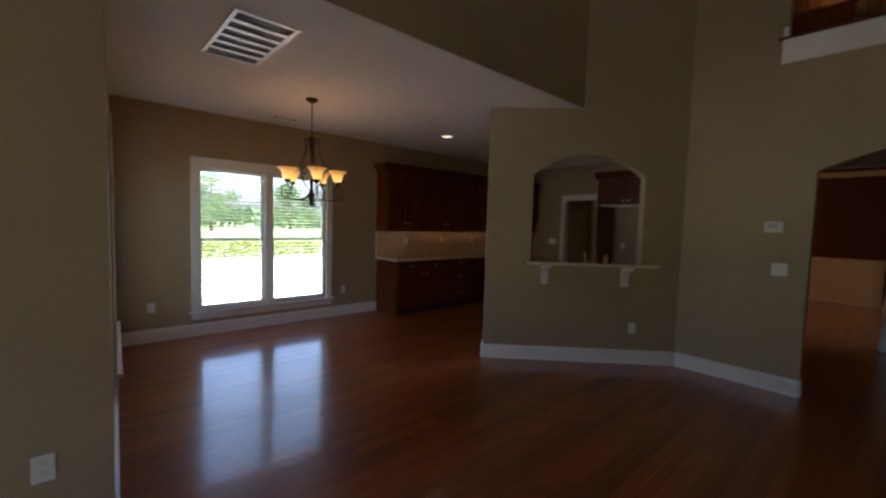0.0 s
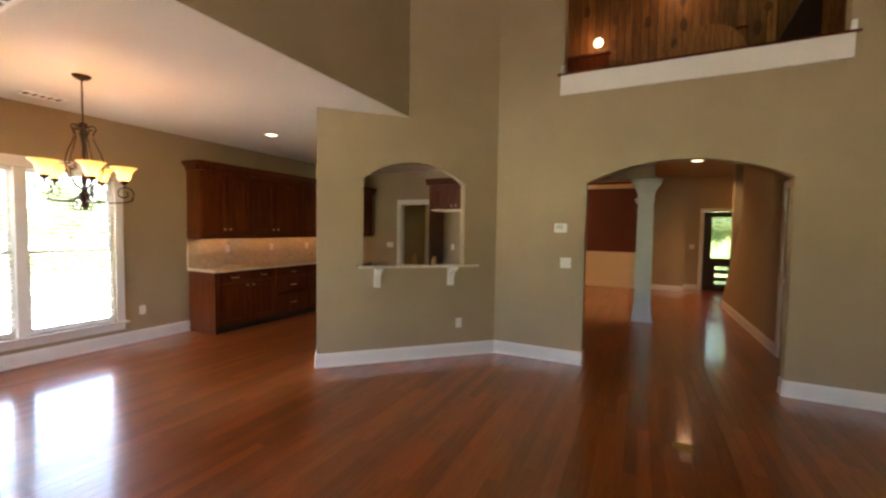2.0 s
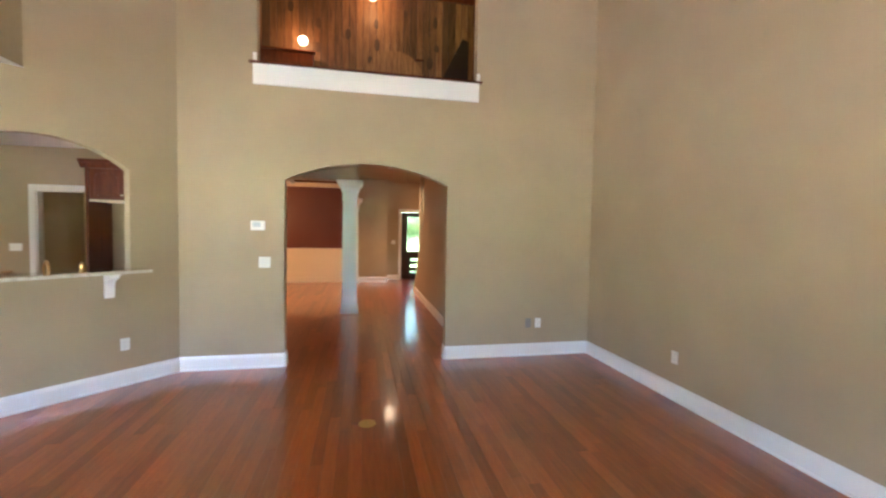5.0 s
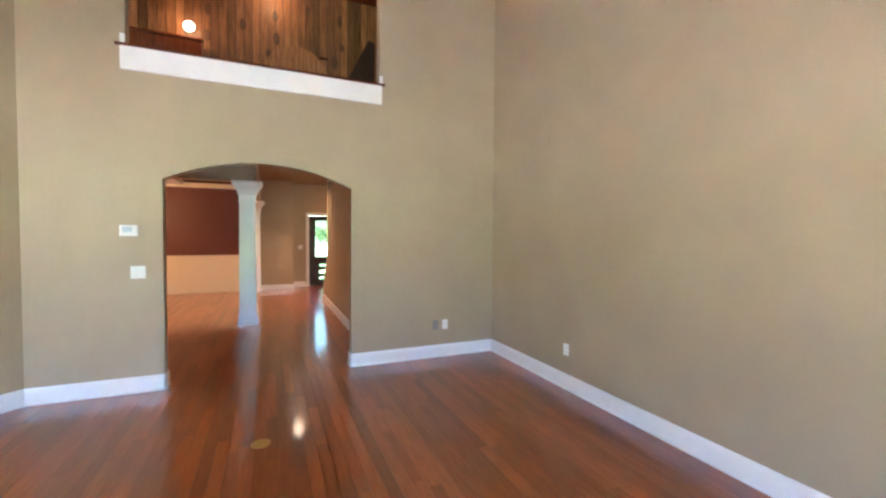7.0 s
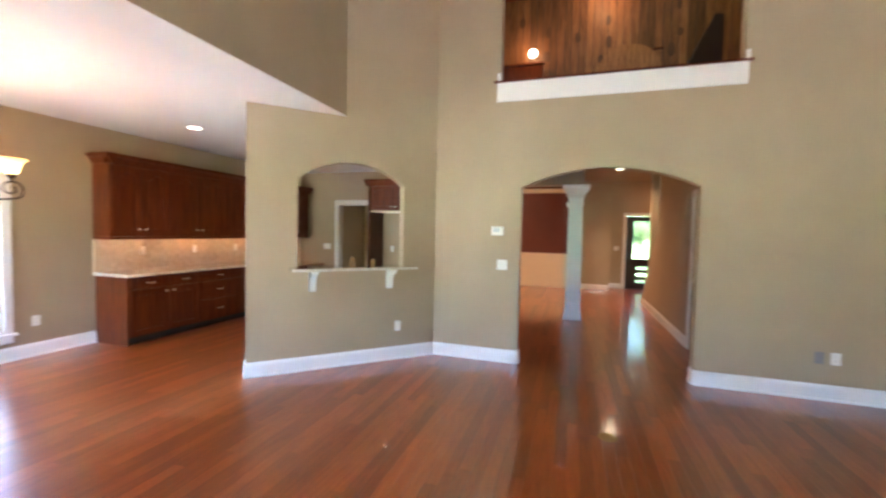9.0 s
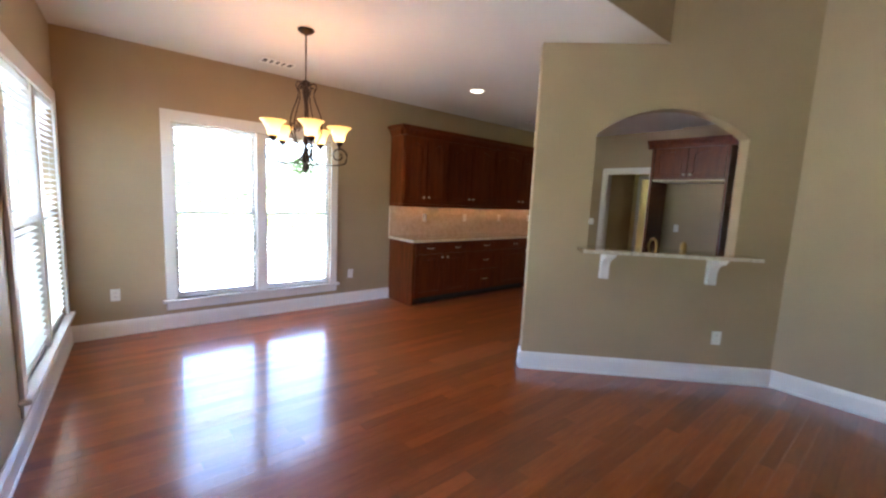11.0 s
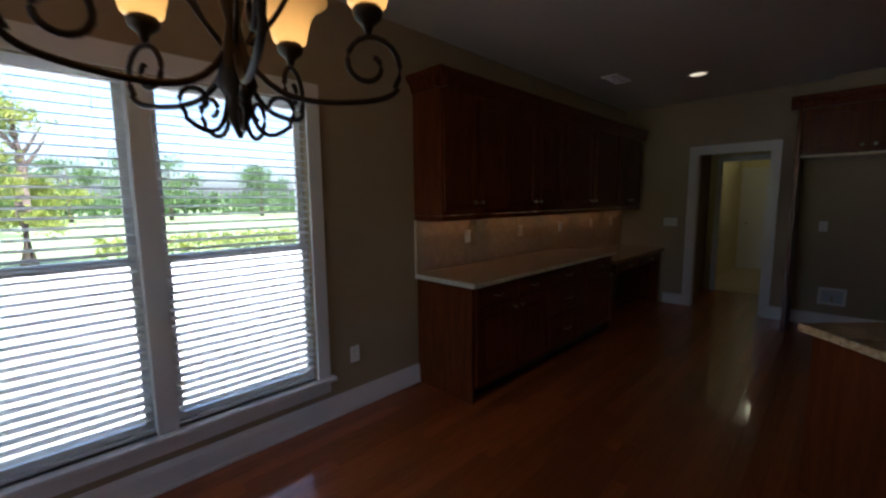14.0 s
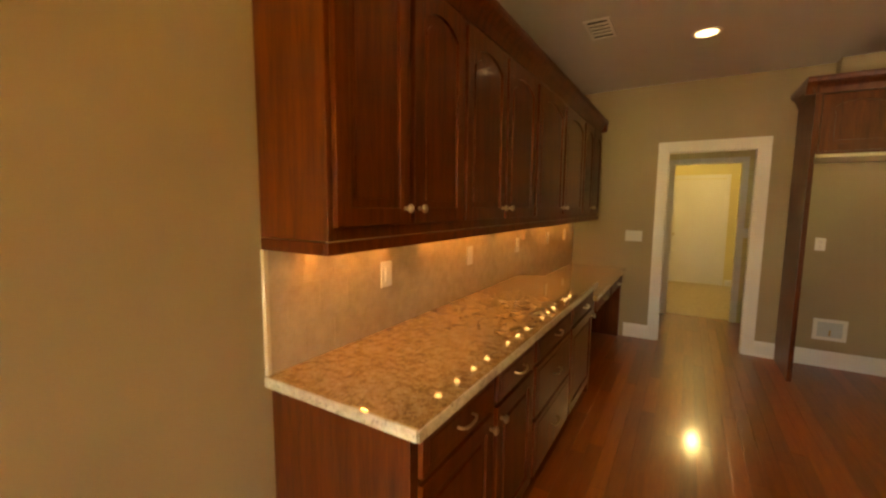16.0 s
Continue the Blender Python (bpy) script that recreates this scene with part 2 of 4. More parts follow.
def lathe(profile, at, bm=None, n=24, axis="Z"):
    """A turned shape from (radius, height) points."""
    b = bmesh.new()
    rings = []
    for r, z in profile:
        ring = []
        for k in range(n):
            c, s = math.cos(k * math.tau / n) * r, math.sin(k * math.tau / n) * r
            v = Vector((c, s, z)) if axis == "Z" else Vector((z, c, s)) if axis == "X" else Vector((c, z, s))
            ring.append(b.verts.new(v + Vector(at)))
        rings.append(ring)
    for q, s in zip(rings, rings[1:]):
        for k in range(n):
            b.faces.new((q[k], q[(k + 1) % n], s[(k + 1) % n], s[k]))
    b.faces.new(rings[0]), b.faces.new(rings[-1])
    return join(bm, b)


def arc(u0, u1, spring, rise, n=20):
    """Points of a segmental arch from u0 to u1."""
    half = (u1 - u0) / 2
    rad = (half * half + rise * rise) / (2 * rise)
    out = []
    for i in range(n + 1):
        u = -half + 2 * half * i / n
        out.append((u0 + half + u, spring + math.sqrt(max(0, rad * rad - u * u)) - (rad - rise)))
    return out


def structure(name, bm, material, label, category="wall"):
    return tagged(part(name, bm, material), label, category, kind="structure")


I4 = Matrix.Identity(4)
T = 0.13

# ---- large structure ----
# arch wall at y = 0
AL, AR = 1.05, 2.875
outline = [(0, 0), (AL, 0)] + arc(AL, AR, 2.07, 0.215) + [(AR, 0), (4.75, 0), (4.75, 3.08), (0, 3.08)]
bm = prism(outline, I4, T)
box(0, 0.77, 0, T, 3.08, HL, bm)
box(3.20, 4.75, 0, T, 3.08, HL, bm)
box(0.77, 3.20, 0, T, 4.75, HL, bm)
box(-0.92, 4.88, 0, T, HL, 6.5, bm)
structure("wall_arch", bm, M_WALL, "tan painted two-storey wall with an arched doorway")
# angled wall with the serving opening
A45 = Matrix(((-0.70711, -0.70711, 0, 0), (-0.70711, 0.70711, 0, 0), (0, 0, 1, 0), (0, 0, 0, 1)))
E45, P0, P1, SILL, SOF = 2.121, 0.425, 1.63, 1.09, 0.79
SM = SOF * 1.41421
bm = prism([(0, 0), (E45, 0), (E45, SILL), (0, SILL)], A45, T)
prism([(0, SILL), (P0, SILL), (P0, H), (0, H)], A45, T, bm)
prism([(P1, SILL), (E45, SILL), (E45, H), (P1, H)], A45, T, bm)
prism([(P0, H)] + arc(P0, P1, 2.07, 0.22) + [(P1, H)], A45, T, bm)
prism([(0, H), (SM + 0.12, H), (SM + 0.12, HL), (0, HL)], A45, T, bm)
structure("wall_angled", bm, M_WALL, "tan painted angled wall with an arched serving opening")
# wall above the low ceiling, and the living room's west wall
bm = box(-SOF - T, -SOF, -7.5, -0.80, H + 0.004, HL)
box(-SOF - T, -SOF, -7.5, -4.80, 0, H + 0.004, bm)
structure("wall_west", bm, M_WALL, "tan painted living room wall above the low ceiling")
structure("wall_east", box(4.75, 4.75 + T, -7.5, T, 0, HL), M_WALL, "tan painted tall living room wall")
# unseen wall; its two bare openings are sized to set the living room's daylight
bm = box(-0.92, 4.88, -7.63, -7.5, 0, 0.12)
for x0, x1 in ((-0.92, 0.55), (1.40, 2.45), (3.30, 4.88)):
    box(x0, x1, -7.63, -7.5, 0.12, 2.05, bm)
box(-0.92, 4.88, -7.63, -7.5, 2.05, HL, bm)
structure("wall_south", bm, M_WALL, "unseen tan painted wall with two bare openings for daylight")
structure("ceiling_living", box(-0.92, 4.88, -7.63, T, HL, HL + 0.1), M_CEIL, "white painted high ceiling", "ceiling")
# window wall at x = -4.25
HX, HH, FY = 3.2, 3.05, 8.1   # hall wall, hall ceiling, front wall
WX, YB, YK = -4.25, -4.80, 3.03
WY0, WY1, WZ0, WZ1 = -3.77, -2.075, 0.31, 2.11
bm = box(WX - T, WX, YB - T, WY0, 0, H)
box(WX - T, WX, WY1, 7.5, 0, H, bm)
box(WX - T, WX, WY0, WY1, 0, WZ0, bm)
box(WX - T, WX, WY0, WY1, WZ1, H, bm)
structure("wall_window", bm, M_WALL, "tan painted wall with a wide double window")
# breakfast room's end wall, slightly out of square
YC = -4.61                                     # its corner at the window wall
BD = Vector((-SOF - T - WX, YB - YC, 0)).normalized()
BLEN = (Vector((-SOF - T - WX, YB - YC, 0))).length
MBR = Matrix(((BD.x, -BD.y, 0, WX), (BD.y, BD.x, 0, YC), (0, 0, 1, 0), (0, 0, 0, 1)))   # u along the wall, into the room, up
BU0, BU1, BZ0, BZ1 = 0.17, 1.865, 0.31, 2.11


def end_y(x):
    return YC + (x - WX) * BD.y / BD.x


bm = bmesh.new()
for u0, u1, z0, z1 in ((-0.14, BU0, 0, H), (BU1, BLEN, 0, H), (BU0, BU1, 0, BZ0), (BU0, BU1, BZ1, H)):
    b = box(u0, u1, -T, 0, z0, z1)
    b.transform(MBR)
    join(bm, b)
structure("wall_breakfast", bm, M_WALL, "tan painted end wall with a window")
# kitchen's far wall with a doorway
KX0, KX1, KZ = -3.28, -2.49, 2.09
bm = box(WX, KX0, YK, YK + T, 0, HH)
box(KX1, 0.0, YK, YK + T, 0, HH, bm)
box(KX0, KX1, YK, YK + T, KZ, HH, bm)
structure("wall_kitchen", bm, M_WALL, "tan painted kitchen wall with a cased doorway")
structure("wall_pantry", box(-T, 0, T, YK, 0, HH), M_WALL, "tan painted kitchen side wall")
bm = prism([(WX, YC), (-SOF - 0.004, YB - 0.01), (-SOF - 0.004, -SOF + 0.08), (-0.09, 0.0), (-0.09, T), (0.0, T), (0.0, 7.5), (WX, 7.5)], Matrix(((1, 0, 0, 0), (0, 0, 1, 0), (0, 1, 0, H), (0, 0, 0, 1))), 0.11)
structure("ceiling_kitchen", bm, M_CEIL, "white painted low ceiling", "ceiling")
# hall, dining room and foyer beyond the arch
bm = box(HX, HX + T, T, 0.62, 0, HH)
prism([(1.50, 0), (5.60, 0), (3.98, 1.75), (3.90, HH), (1.50, HH)], Matrix(((0, 1, 0, HX), (1, 0, 0, 0), (0, 0, 1, 0), (0, 0, 0, 1))), T, bm)
box(HX, HX + T, 0.62, 1.50, 2.09, HH, bm)
structure("wall_hall", bm, M_WALL, "tan painted hallway wall with a doorway")
bm = box(2.65, 3.12, FY, FY + T, 0, HH)
box(4.12, 5.0, FY, FY + T, 0, HH, bm)
box(3.12, 4.12, FY, FY + T, 2.12, HH, bm)
structure("wall_front", bm, M_WALL, "tan painted foyer wall beside the front door")
structure("wall_stair", box(4.62, 4.75, 1.62, 5.6, 0, HH), M_WALL, "tan painted stairwell wall")
structure("wall_foyer", box(5.0, 5.0 + T, 5.6, FY + T, 0, HH), M_WALL, "tan painted foyer side wall")
structure("wall_foyer_return", box(HX + T, 5.0, 5.6 - T, 5.6, 0, HH), M_WALL, "tan painted foyer return wall")
bm = box(1.80, 2.65, 7.5, 7.5 + T, 0, HH)
box(2.52, 2.65, 7.5 + T, FY, 0, HH, bm)
structure("wall_nook", bm, M_WALL, "tan painted hallway wall")
structure("wall_dining", box(-2.0, 1.80, 7.5, 7.5 + T, 0, HH), M_RED, "deep red painted dining room wall")
structure("wall_dining_side", box(-2.0 - T, -2.0, YK + T, 7.5 + T, 0, HH), M_RED, "deep red painted dining room side wall")
structure("wall_closet", box(HX + T, HX + 1.4, 0.5, 1.62, 0, HH), M_DARK, "dark closet behind the hall door")
bm = box(-2.0, 1.80, 2.88, 3.14, 2.43, HH)
box(1.54, 1.80, 3.14, 7.5, 2.43, HH, bm)
structure("beam_dining", bm, M_WALL, "tan painted header beam over the columns", "beam")
structure("ceiling_hall", box(-2.2, 5.2, T, FY + T, HH, HH + 0.02), M_WALL, "tan painted hall ceiling", "ceiling")
structure("wall_dining_end", box(-2.0, 0.0, YK + T, YK + T + 0.05, 0, HH), M_RED, "deep red painted dining room end wall")
# laundry beyond the kitchen doorway
bm = box(-3.55, -3.40, YK + T, 4.4, 0, 2.6)
box(-2.38, -2.25, YK + T, 4.4, 0, 2.6, bm)
structure("wall_passage", bm, M_WALL, "tan painted passage walls")
bm = box(-3.55, -3.24, 4.4, 4.52, 0, 2.6)
box(-2.50, -2.2, 4.4, 4.52, 0, 2.6, bm)
box(-3.24, -2.50, 4.4, 4.52, 2.06, 2.6, bm)
structure("wall_laundry_door", bm, M_YELLOW, "pale yellow wall round a doorway")
bm = box(-3.55, -3.45, 4.521, 7.3, 0, 2.6)
box(-2.1, -2.0, 4.53, 7.3, 0, 2.6, bm)
box(-3.55, -2.0, 7.3, 7.4, 0, 2.6, bm)
structure("wall_laundry", bm, M_YELLOW, "pale yellow laundry walls")
structure("ceiling_laundry", box(-3.6, -2.0, YK + T, 7.4, 2.6, 2.65), M_CEIL, "white laundry ceiling", "ceiling")
structure("floor_laundry", box(-3.45, -2.1, 4.46, 7.3, -0.02, 0.004), M_STONE, "tan tiled laundry floor", "floor")
# loft above the hall
LY = 3.5
structure("floor_loft", box(-0.5, 4.7, T, LY + 0.1, HH + 0.03, 3.27), M_CEIL, "loft floor slab", "floor")
structure("ceiling_loft", box(-0.5, 4.7, T, LY + 0.1, 6.3, 6.4), M_PINE, "stained pine loft ceiling", "ceiling")
bm = box(-0.6, -0.5, T, LY + 0.1, 3.27, 6.3)
box(4.7, 4.8, T, LY + 0.1, 3.27, 6.3, bm)
structure("wall_loft_sides", bm, M_PINE, "stained pine loft side walls")
structure("wall_loft_back", box(-0.5, 4.7, LY + 0.03, LY + 0.1, 3.27, 6.3), M_PINE, "stained pine backing wall of the loft")
structure("subfloor", box(-0.92, 5.1, -7.6, FY + T, -0.12, -0.02, box(-4.38, -0.92, YB - T, FY + T, -0.12, -0.02)), M_SLOT, "dark subfloor below the boards", "floor")


# ---- trim ----
def run_board(name, p, q, side, h, th, label, material=None, profile=True, z=0.0):
    """A baseboard-like moulding along the wall from p to q; side points into the room."""
    p, q, n = Vector((*p, z)), Vector((*q, z)), Vector((*side, 0)).normalized()
    d = (q - p)
    m = Matrix(((n.x, d.x / d.length, 0, p.x), (n.y, d.y / d.length, 0, p.y), (0, 0, 1, z), (0, 0, 0, 1)))
    pts = [(0.001, 0.001), (th + 0.006, 0.001), (th + 0.006, 0.018), (th, 0.022), (th, h - 0.035), (th - 0.004, h - 0.02), (0.008, h - 0.004), (0.006, h), (0.001, h)]
    bm = prism(pts, m, d.length)
    return tagged(part(name, bm, material or M_TRIM), label, "baseboard", kind="structure")


LB = "white painted wooden baseboard"
r2 = math.sqrt(0.5)
run_board("baseboard", (0, 0), (AL, 0), (0, -1), 0.155, 0.018, LB)
run_board("baseboard", (AR, 0), (4.75, 0), (0, -1), 0.155, 0.018, LB)
run_board("baseboard", (0.006, 0.006), (-1.5 - 0.006, -1.5 - 0.006), (r2, -r2), 0.155, 0.018, LB)
run_board("baseboard", (-1.5, -1.5), (-1.5 - T * r2, -1.5 + T * r2), (-r2, -r2), 0.155, 0.018, LB)
run_board("baseboard", (4.75, -7.5), (4.75, 0), (-1, 0), 0.155, 0.018, LB)
run_board("baseboard", (-SOF, -7.5), (-SOF, -4.8), (1, 0), 0.155, 0.018, LB)
run_board("baseboard", (WX, YC), (WX, -1.15), (1, 0), 0.155, 0.018, LB)
run_board("baseboard", (WX, YC), (-SOF - T, YB), (-BD.y, BD.x), 0.155, 0.018, LB)
run_board("baseboard", (-3.62, YK), (KX0 - 0.09, YK), (0, -1), 0.155, 0.018, LB)
run_board("baseboard", (KX1 + 0.09, YK), (-0.2, YK), (0, -1), 0.155, 0.018, LB)
run_board("baseboard", (HX, 1.6), (HX, 5.4), (-1, 0), 0.14, 0.018, LB)
run_board("baseboard", (1.82, 7.5), (2.65, 7.5), (0, -1), 0.14, 0.018, LB)
run_board("baseboard", (2.65, FY), (3.02, FY), (0, -1), 0.14, 0.018, LB)
run_board("baseboard", (-2.38, 7.3), (-2.1, 7.3), (0, -1), 0.12, 0.018, LB)
run_board("baseboard", (AL, 0.002), (AL, T - 0.002), (1, 0), 0.155, 0.016, LB)
run_board("baseboard", (AR, 0.002), (AR, T - 0.002), (-1, 0), 0.155, 0.016, LB)


def casing(name, m, w, h, label, head=0.09, th=0.02, material=None):
    """Door casing: m takes (u, out, v) to the world; the opening runs from 0 to w and up to h."""
    ob = thing(name, m.translation, label, "door frame", kind="structure")
    for nm, u0, u1, v0, v1 in (("jamb_casing", -head, 0.004, 0, h), ("jamb_casing", w - 0.004, w + head, 0, h), ("head_casing", -head, w + head, h - 0.004, h + head)):
        b = bmesh.new()
        bmesh.ops.create_cube(b, size=1)
        b.transform(Matrix.Translation(((u0 + u1) / 2, th / 2 + 0.001, (v0 + v1) / 2)) @ Matrix.Diagonal((u1 - u0, th, v1 - v0, 1)))
        bmesh.ops.bevel(b, geom=b.edges[:], offset=0.006, segments=2, affect="EDGES")
        b.transform(m)
        part(nm, b, material or M_TRIM, ob)
    return ob


def frame_m(at, u, out):
    """Local axes u (across), out and up, set at a place."""
    u, o = Vector(u), Vector(out)
    return Matrix(((u.x, o.x, 0, at[0]), (u.y, o.y, 0, at[1]), (u.z, o.z, 1, at[2]), (0, 0, 0, 1)))


def lbox(m, u0, u1, w0, w1, v0, v1, bm=None, bevel=0.0):
    b = box(u0, u1, w0, w1, v0, v1, None, bevel)
    b.transform(m)
    return join(bm, b)


casing("door_frame_1", frame_m((KX0, YK, 0), (1, 0, 0), (0, -1, 0)), KX1 - KX0, KZ, "white painted casing of the kitchen doorway")
bm = box(KX0, KX0 + 0.018, YK + 0.004, YK + T - 0.004, 0, KZ)
box(KX1 - 0.018, KX1, YK + 0.004, YK + T - 0.004, 0, KZ, bm)
box(KX0 + 0.018, KX1 - 0.018, YK + 0.004, YK + T - 0.004, KZ - 0.018, KZ, bm)
structure("trim_jamb", bm, M_TRIM, "white painted kitchen door jamb", "door frame")
casing("door_frame_2", frame_m((-3.24, 4.4, 0), (1, 0, 0), (0, -1, 0)), 0.74, 2.06, "white painted casing of the laundry doorway", 0.07)
casing("door_frame_3", frame_m((3.12, FY, 0), (1, 0, 0), (0, -1, 0)), 1.0, 2.12, "white painted casing of the front door")
casing("door_frame_4", frame_m((HX, 0.62, 0), (0, 1, 0), (-1, 0, 0)), 0.88, 2.09, "white painted casing of the hall door")


def panel_door(name, m, w, h, material, label, knob_u, panels, th=0.04):
    ob = thing(name, m.translation, label, "door", kind="structure")
    leaf = part("leaf", lbox(m, 0.003, w - 0.003, -th, 0, 0.008, h - 0.004, None, 0.003), material, ob)
    for u0, u1, v0, v1 in panels:
        part("panel", lbox(m, u0, u1, -0.002, 0.008, v0, v1, None, 0.007), material, ob)
    b = lathe([(0.026, 0), (0.026, 0.008), (0.011, 0.012), (0.011, 0.04), (0.025, 0.05), (0.029, 0.065), (0.02, 0.08)], (0, 0, 0), None, 16, "Y")
    b.transform(m @ Matrix.Translation((knob_u, 0, 0.96)))
    part("door_knob", b, M_NICKEL, ob, "satin nickel door knob", True)
    return ob


SIX = [(0.10, 0.39, 0.22, 0.72), (0.49, 0.78, 0.22, 0.72), (0.10, 0.39, 0.86, 1.55), (0.49, 0.78, 0.86, 1.55), (0.10, 0.39, 1.68, 1.92), (0.49, 0.78, 1.68, 1.92)]
panel_door("door_laundry", frame_m((-3.35, 7.295, 0), (1, 0, 0), (0, -1, 0)), 0.88, 2.03, M_TRIM, "closed white six-panel door in the laundry wall", 0.07, SIX)
casing("door_frame_5", frame_m((-3.35, 7.3, 0), (1, 0, 0), (0, -1, 0)), 0.88, 2.04, "white casing of the laundry's outer door", 0.07)
panel_door("door_hall", frame_m((HX + 0.05, 0.62, 0), (0, 1, 0), (-1, 0, 0)), 0.88, 2.085, M_TRIM, "closed white six-panel hall door", 0.80, SIX)


def front_door():
    m = frame_m((3.12, FY + 0.06, 0), (1, 0, 0), (0, -1, 0))
    ob = thing("door_front", m.translation, "dark wooden front door with a shade-dimmed glass upper light", "door", kind="structure")
    b = lbox(m, 0.004, 0.19, -0.045, 0, 0.01, 2.11)
    lbox(m, 0.81, 0.996, -0.045, 0, 0.01, 2.11, b)
    lbox(m, 0.19, 0.81, -0.045, 0, 1.98, 2.11, b)
    lbox(m, 0.19, 0.81, -0.045, 0, 0.76, 0.88, b)
    for i, z in enumerate((0.66, 0.46, 0.26, 0.01)):
        lbox(m, 0.19, 0.81, -0.045, 0, z, z + (0.11 if i < 3 else 0.17), b)
    for i, z in enumerate((0.57, 0.37, 0.18)):
        lbox(m, 0.19, 0.30, -0.045, 0, z, z + 0.09, b)
    part("leaf", b, M_DARK, ob)
    for v0, v1 in ((0.88, 1.98), (0.57, 0.66), (0.37, 0.46), (0.18, 0.26)):
        g = part("pane", lbox(m, 0.19, 0.81, -0.025, -0.02, v0, v1), M_DIMMED, ob, "glass pane dimmed in colour for the shade outside")
        g.visible_shadow = False
    b = tube([m @ Vector((0.07, 0.0, 0.95)), m @ Vector((0.07, 0.05, 0.95)), m @ Vector((0.07, 0.06, 1.05)), m @ Vector((0.07, 0.05, 1.15)), m @ Vector((0.07, 0, 1.15))], 0.009)
    part("door_handle", b, M_IRON, ob, "dark bronze pull handle", True)


front_door()
bm = box(3.12, 4.12, FY - 0.02, FY + T, -0.012, 0.016, None, 0.004)
structure("trim_threshold", bm, M_DARK, "dark wooden threshold of the front door", "trim")
bm = box(3.12, 3.124, FY + 0.004, FY + T, 0.017, 2.115)
box(4.116, 4.12, FY + 0.004, FY + T, 0.017, 2.115, bm)
structure("trim_front_jamb", bm, M_TRIM, "white painted front door jamb", "door frame")


# ---- windows ----
def window(name, m, w, h, label, sashes, slat_tilt, drop):
    """m takes (u, into the room, v) to the world at the opening's lower corner."""
    ob = thing(name, m.translation, label, "window", kind="structure")
    c = 0.09
    for u0, u1, v0, v1 in ((-c, 0.0, 0.0, h + 0.005), (w, w + c, 0.0, h + 0.005), (-c, w + c, h + 0.005, h + c + 0.03)):
        part("window_casing", lbox(m, u0, u1, 0.001, 0.022, v0, v1, None, 0.006), M_TRIM, ob)
    part("window_sill", lbox(m, -c - 0.03, w + c + 0.03, -0.05, 0.055, -0.028, 0.0, None, 0.007), M_TRIM, ob)
    part("apron", lbox(m, -c, w + c, 0.001, 0.018, -0.11, -0.029, None, 0.005), M_TRIM, ob)
    mull = 0.095
    sw = (w - mull * (sashes - 1)) / sashes
    for k in range(sashes - 1):
        u = (k + 1) * sw + k * mull
        part("mullion", lbox(m, u, u + mull, -0.10, 0.016, 0, h, None, 0.005), M_TRIM, ob)
    mid = 0.51 * h
    for k in range(sashes):
        u0 = k * (sw + mull)
        u1 = u0 + sw
        for tag, v0, v1, d in (("lower_sash", 0.0, mid, -0.075), ("upper_sash", mid - 0.035, h, -0.110)):
            s = 0.038
            b = lbox(m, u0, u0 + s, d, d + 0.032, v0, v1)
            lbox(m, u1 - s, u1, d, d + 0.032, v0, v1, b)
            lbox(m, u0 + s, u1 - s, d, d + 0.032, v0, v0 + s + (0.02 if tag == "lower_sash" else 0), b)
            lbox(m, u0 + s, u1 - s, d, d + 0.032, v1 - s, v1, b)
            part(tag, b, M_TRIM, ob)
            g = part("pane", lbox(m, u0 + s, u1 - s, d + 0.014, d + 0.018, v0 + s, v1 - s), M_GLASS, ob)
            g.visible_shadow = False
        bl = thing("window_blind", m @ Vector((u0, 0, h)), "white horizontal slat blind lowered in a window", "blind", "blinds at the windows")
        part("headrail", lbox(m, u0 + 0.006, u1 - 0.006, -0.04, 0.005, h - 0.05, h - 0.002, None, 0.003), M_BLIND, bl)
        part("bottom_rail", lbox(m, u0 + 0.01, u1 - 0.01, -0.032, -0.008, 0.012 + drop, 0.03 + drop, None, 0.003), M_BLIND, bl)
        slat = None
        n = int((h - 0.1 - drop) / 0.045)
        at = ORIGIN[bl.name]
        for i in range(n):
            v = h - 0.085 - i * 0.045
            if slat is None:
                b = bmesh.new()
                prof = [(-0.024, 0.0), (-0.012, 0.0025), (0.0, 0.0033), (0.012, 0.0025), (0.024, 0.0)]
                rows = []
                for uu in (u0 + 0.012, u1 - 0.012):
                    rows.append([b.verts.new((uu - u0, y, z + dz)) for dz in (0, -0.002) for y, z in prof])
                for dz in (0, 5):
                    for j in range(4):
                        b.faces.new((rows[0][dz + j], rows[0][dz + j + 1], rows[1][dz + j + 1], rows[1][dz + j]))
                b.faces.new((rows[0][0], rows[1][0], rows[1][5], rows[0][5]))
                b.faces.new((rows[0][4], rows[1][4], rows[1][9], rows[0][9]))
                slat = mesh_of(b, "slat", M_BLIND)
            ob2 = new("slat", slat)
            ob2.parent = bl
            rot = m.to_3x3().to_4x4() @ Matrix.Rotation(radians(slat_tilt), 4, "X")
            ob2.matrix_basis = Matrix.Translation((m @ Vector((u0, -0.02, v))) - at) @ rot
        for f in (0.15, 0.85):
            uu = u0 + sw * f
            part("ladder_cord", tube([m @ Vector((uu, -0.02, h - 0.05)), m @ Vector((uu, -0.02, 0.03 + drop))], 0.0012, None, 5), M_BLIND, bl)
    return ob


window("window_1", frame_m((WX, WY0, WZ0), (0, 1, 0), (1, 0, 0)), WY1 - WY0, WZ1 - WZ0, "white double window with slat blinds lowered", 2, -11, 0.0)
window("window_2", MBR @ Matrix.Translation((BU0, 0, BZ0)), BU1 - BU0, BZ1 - BZ0, "white window with slat blinds in the end wall", 2, -11, 0.0)

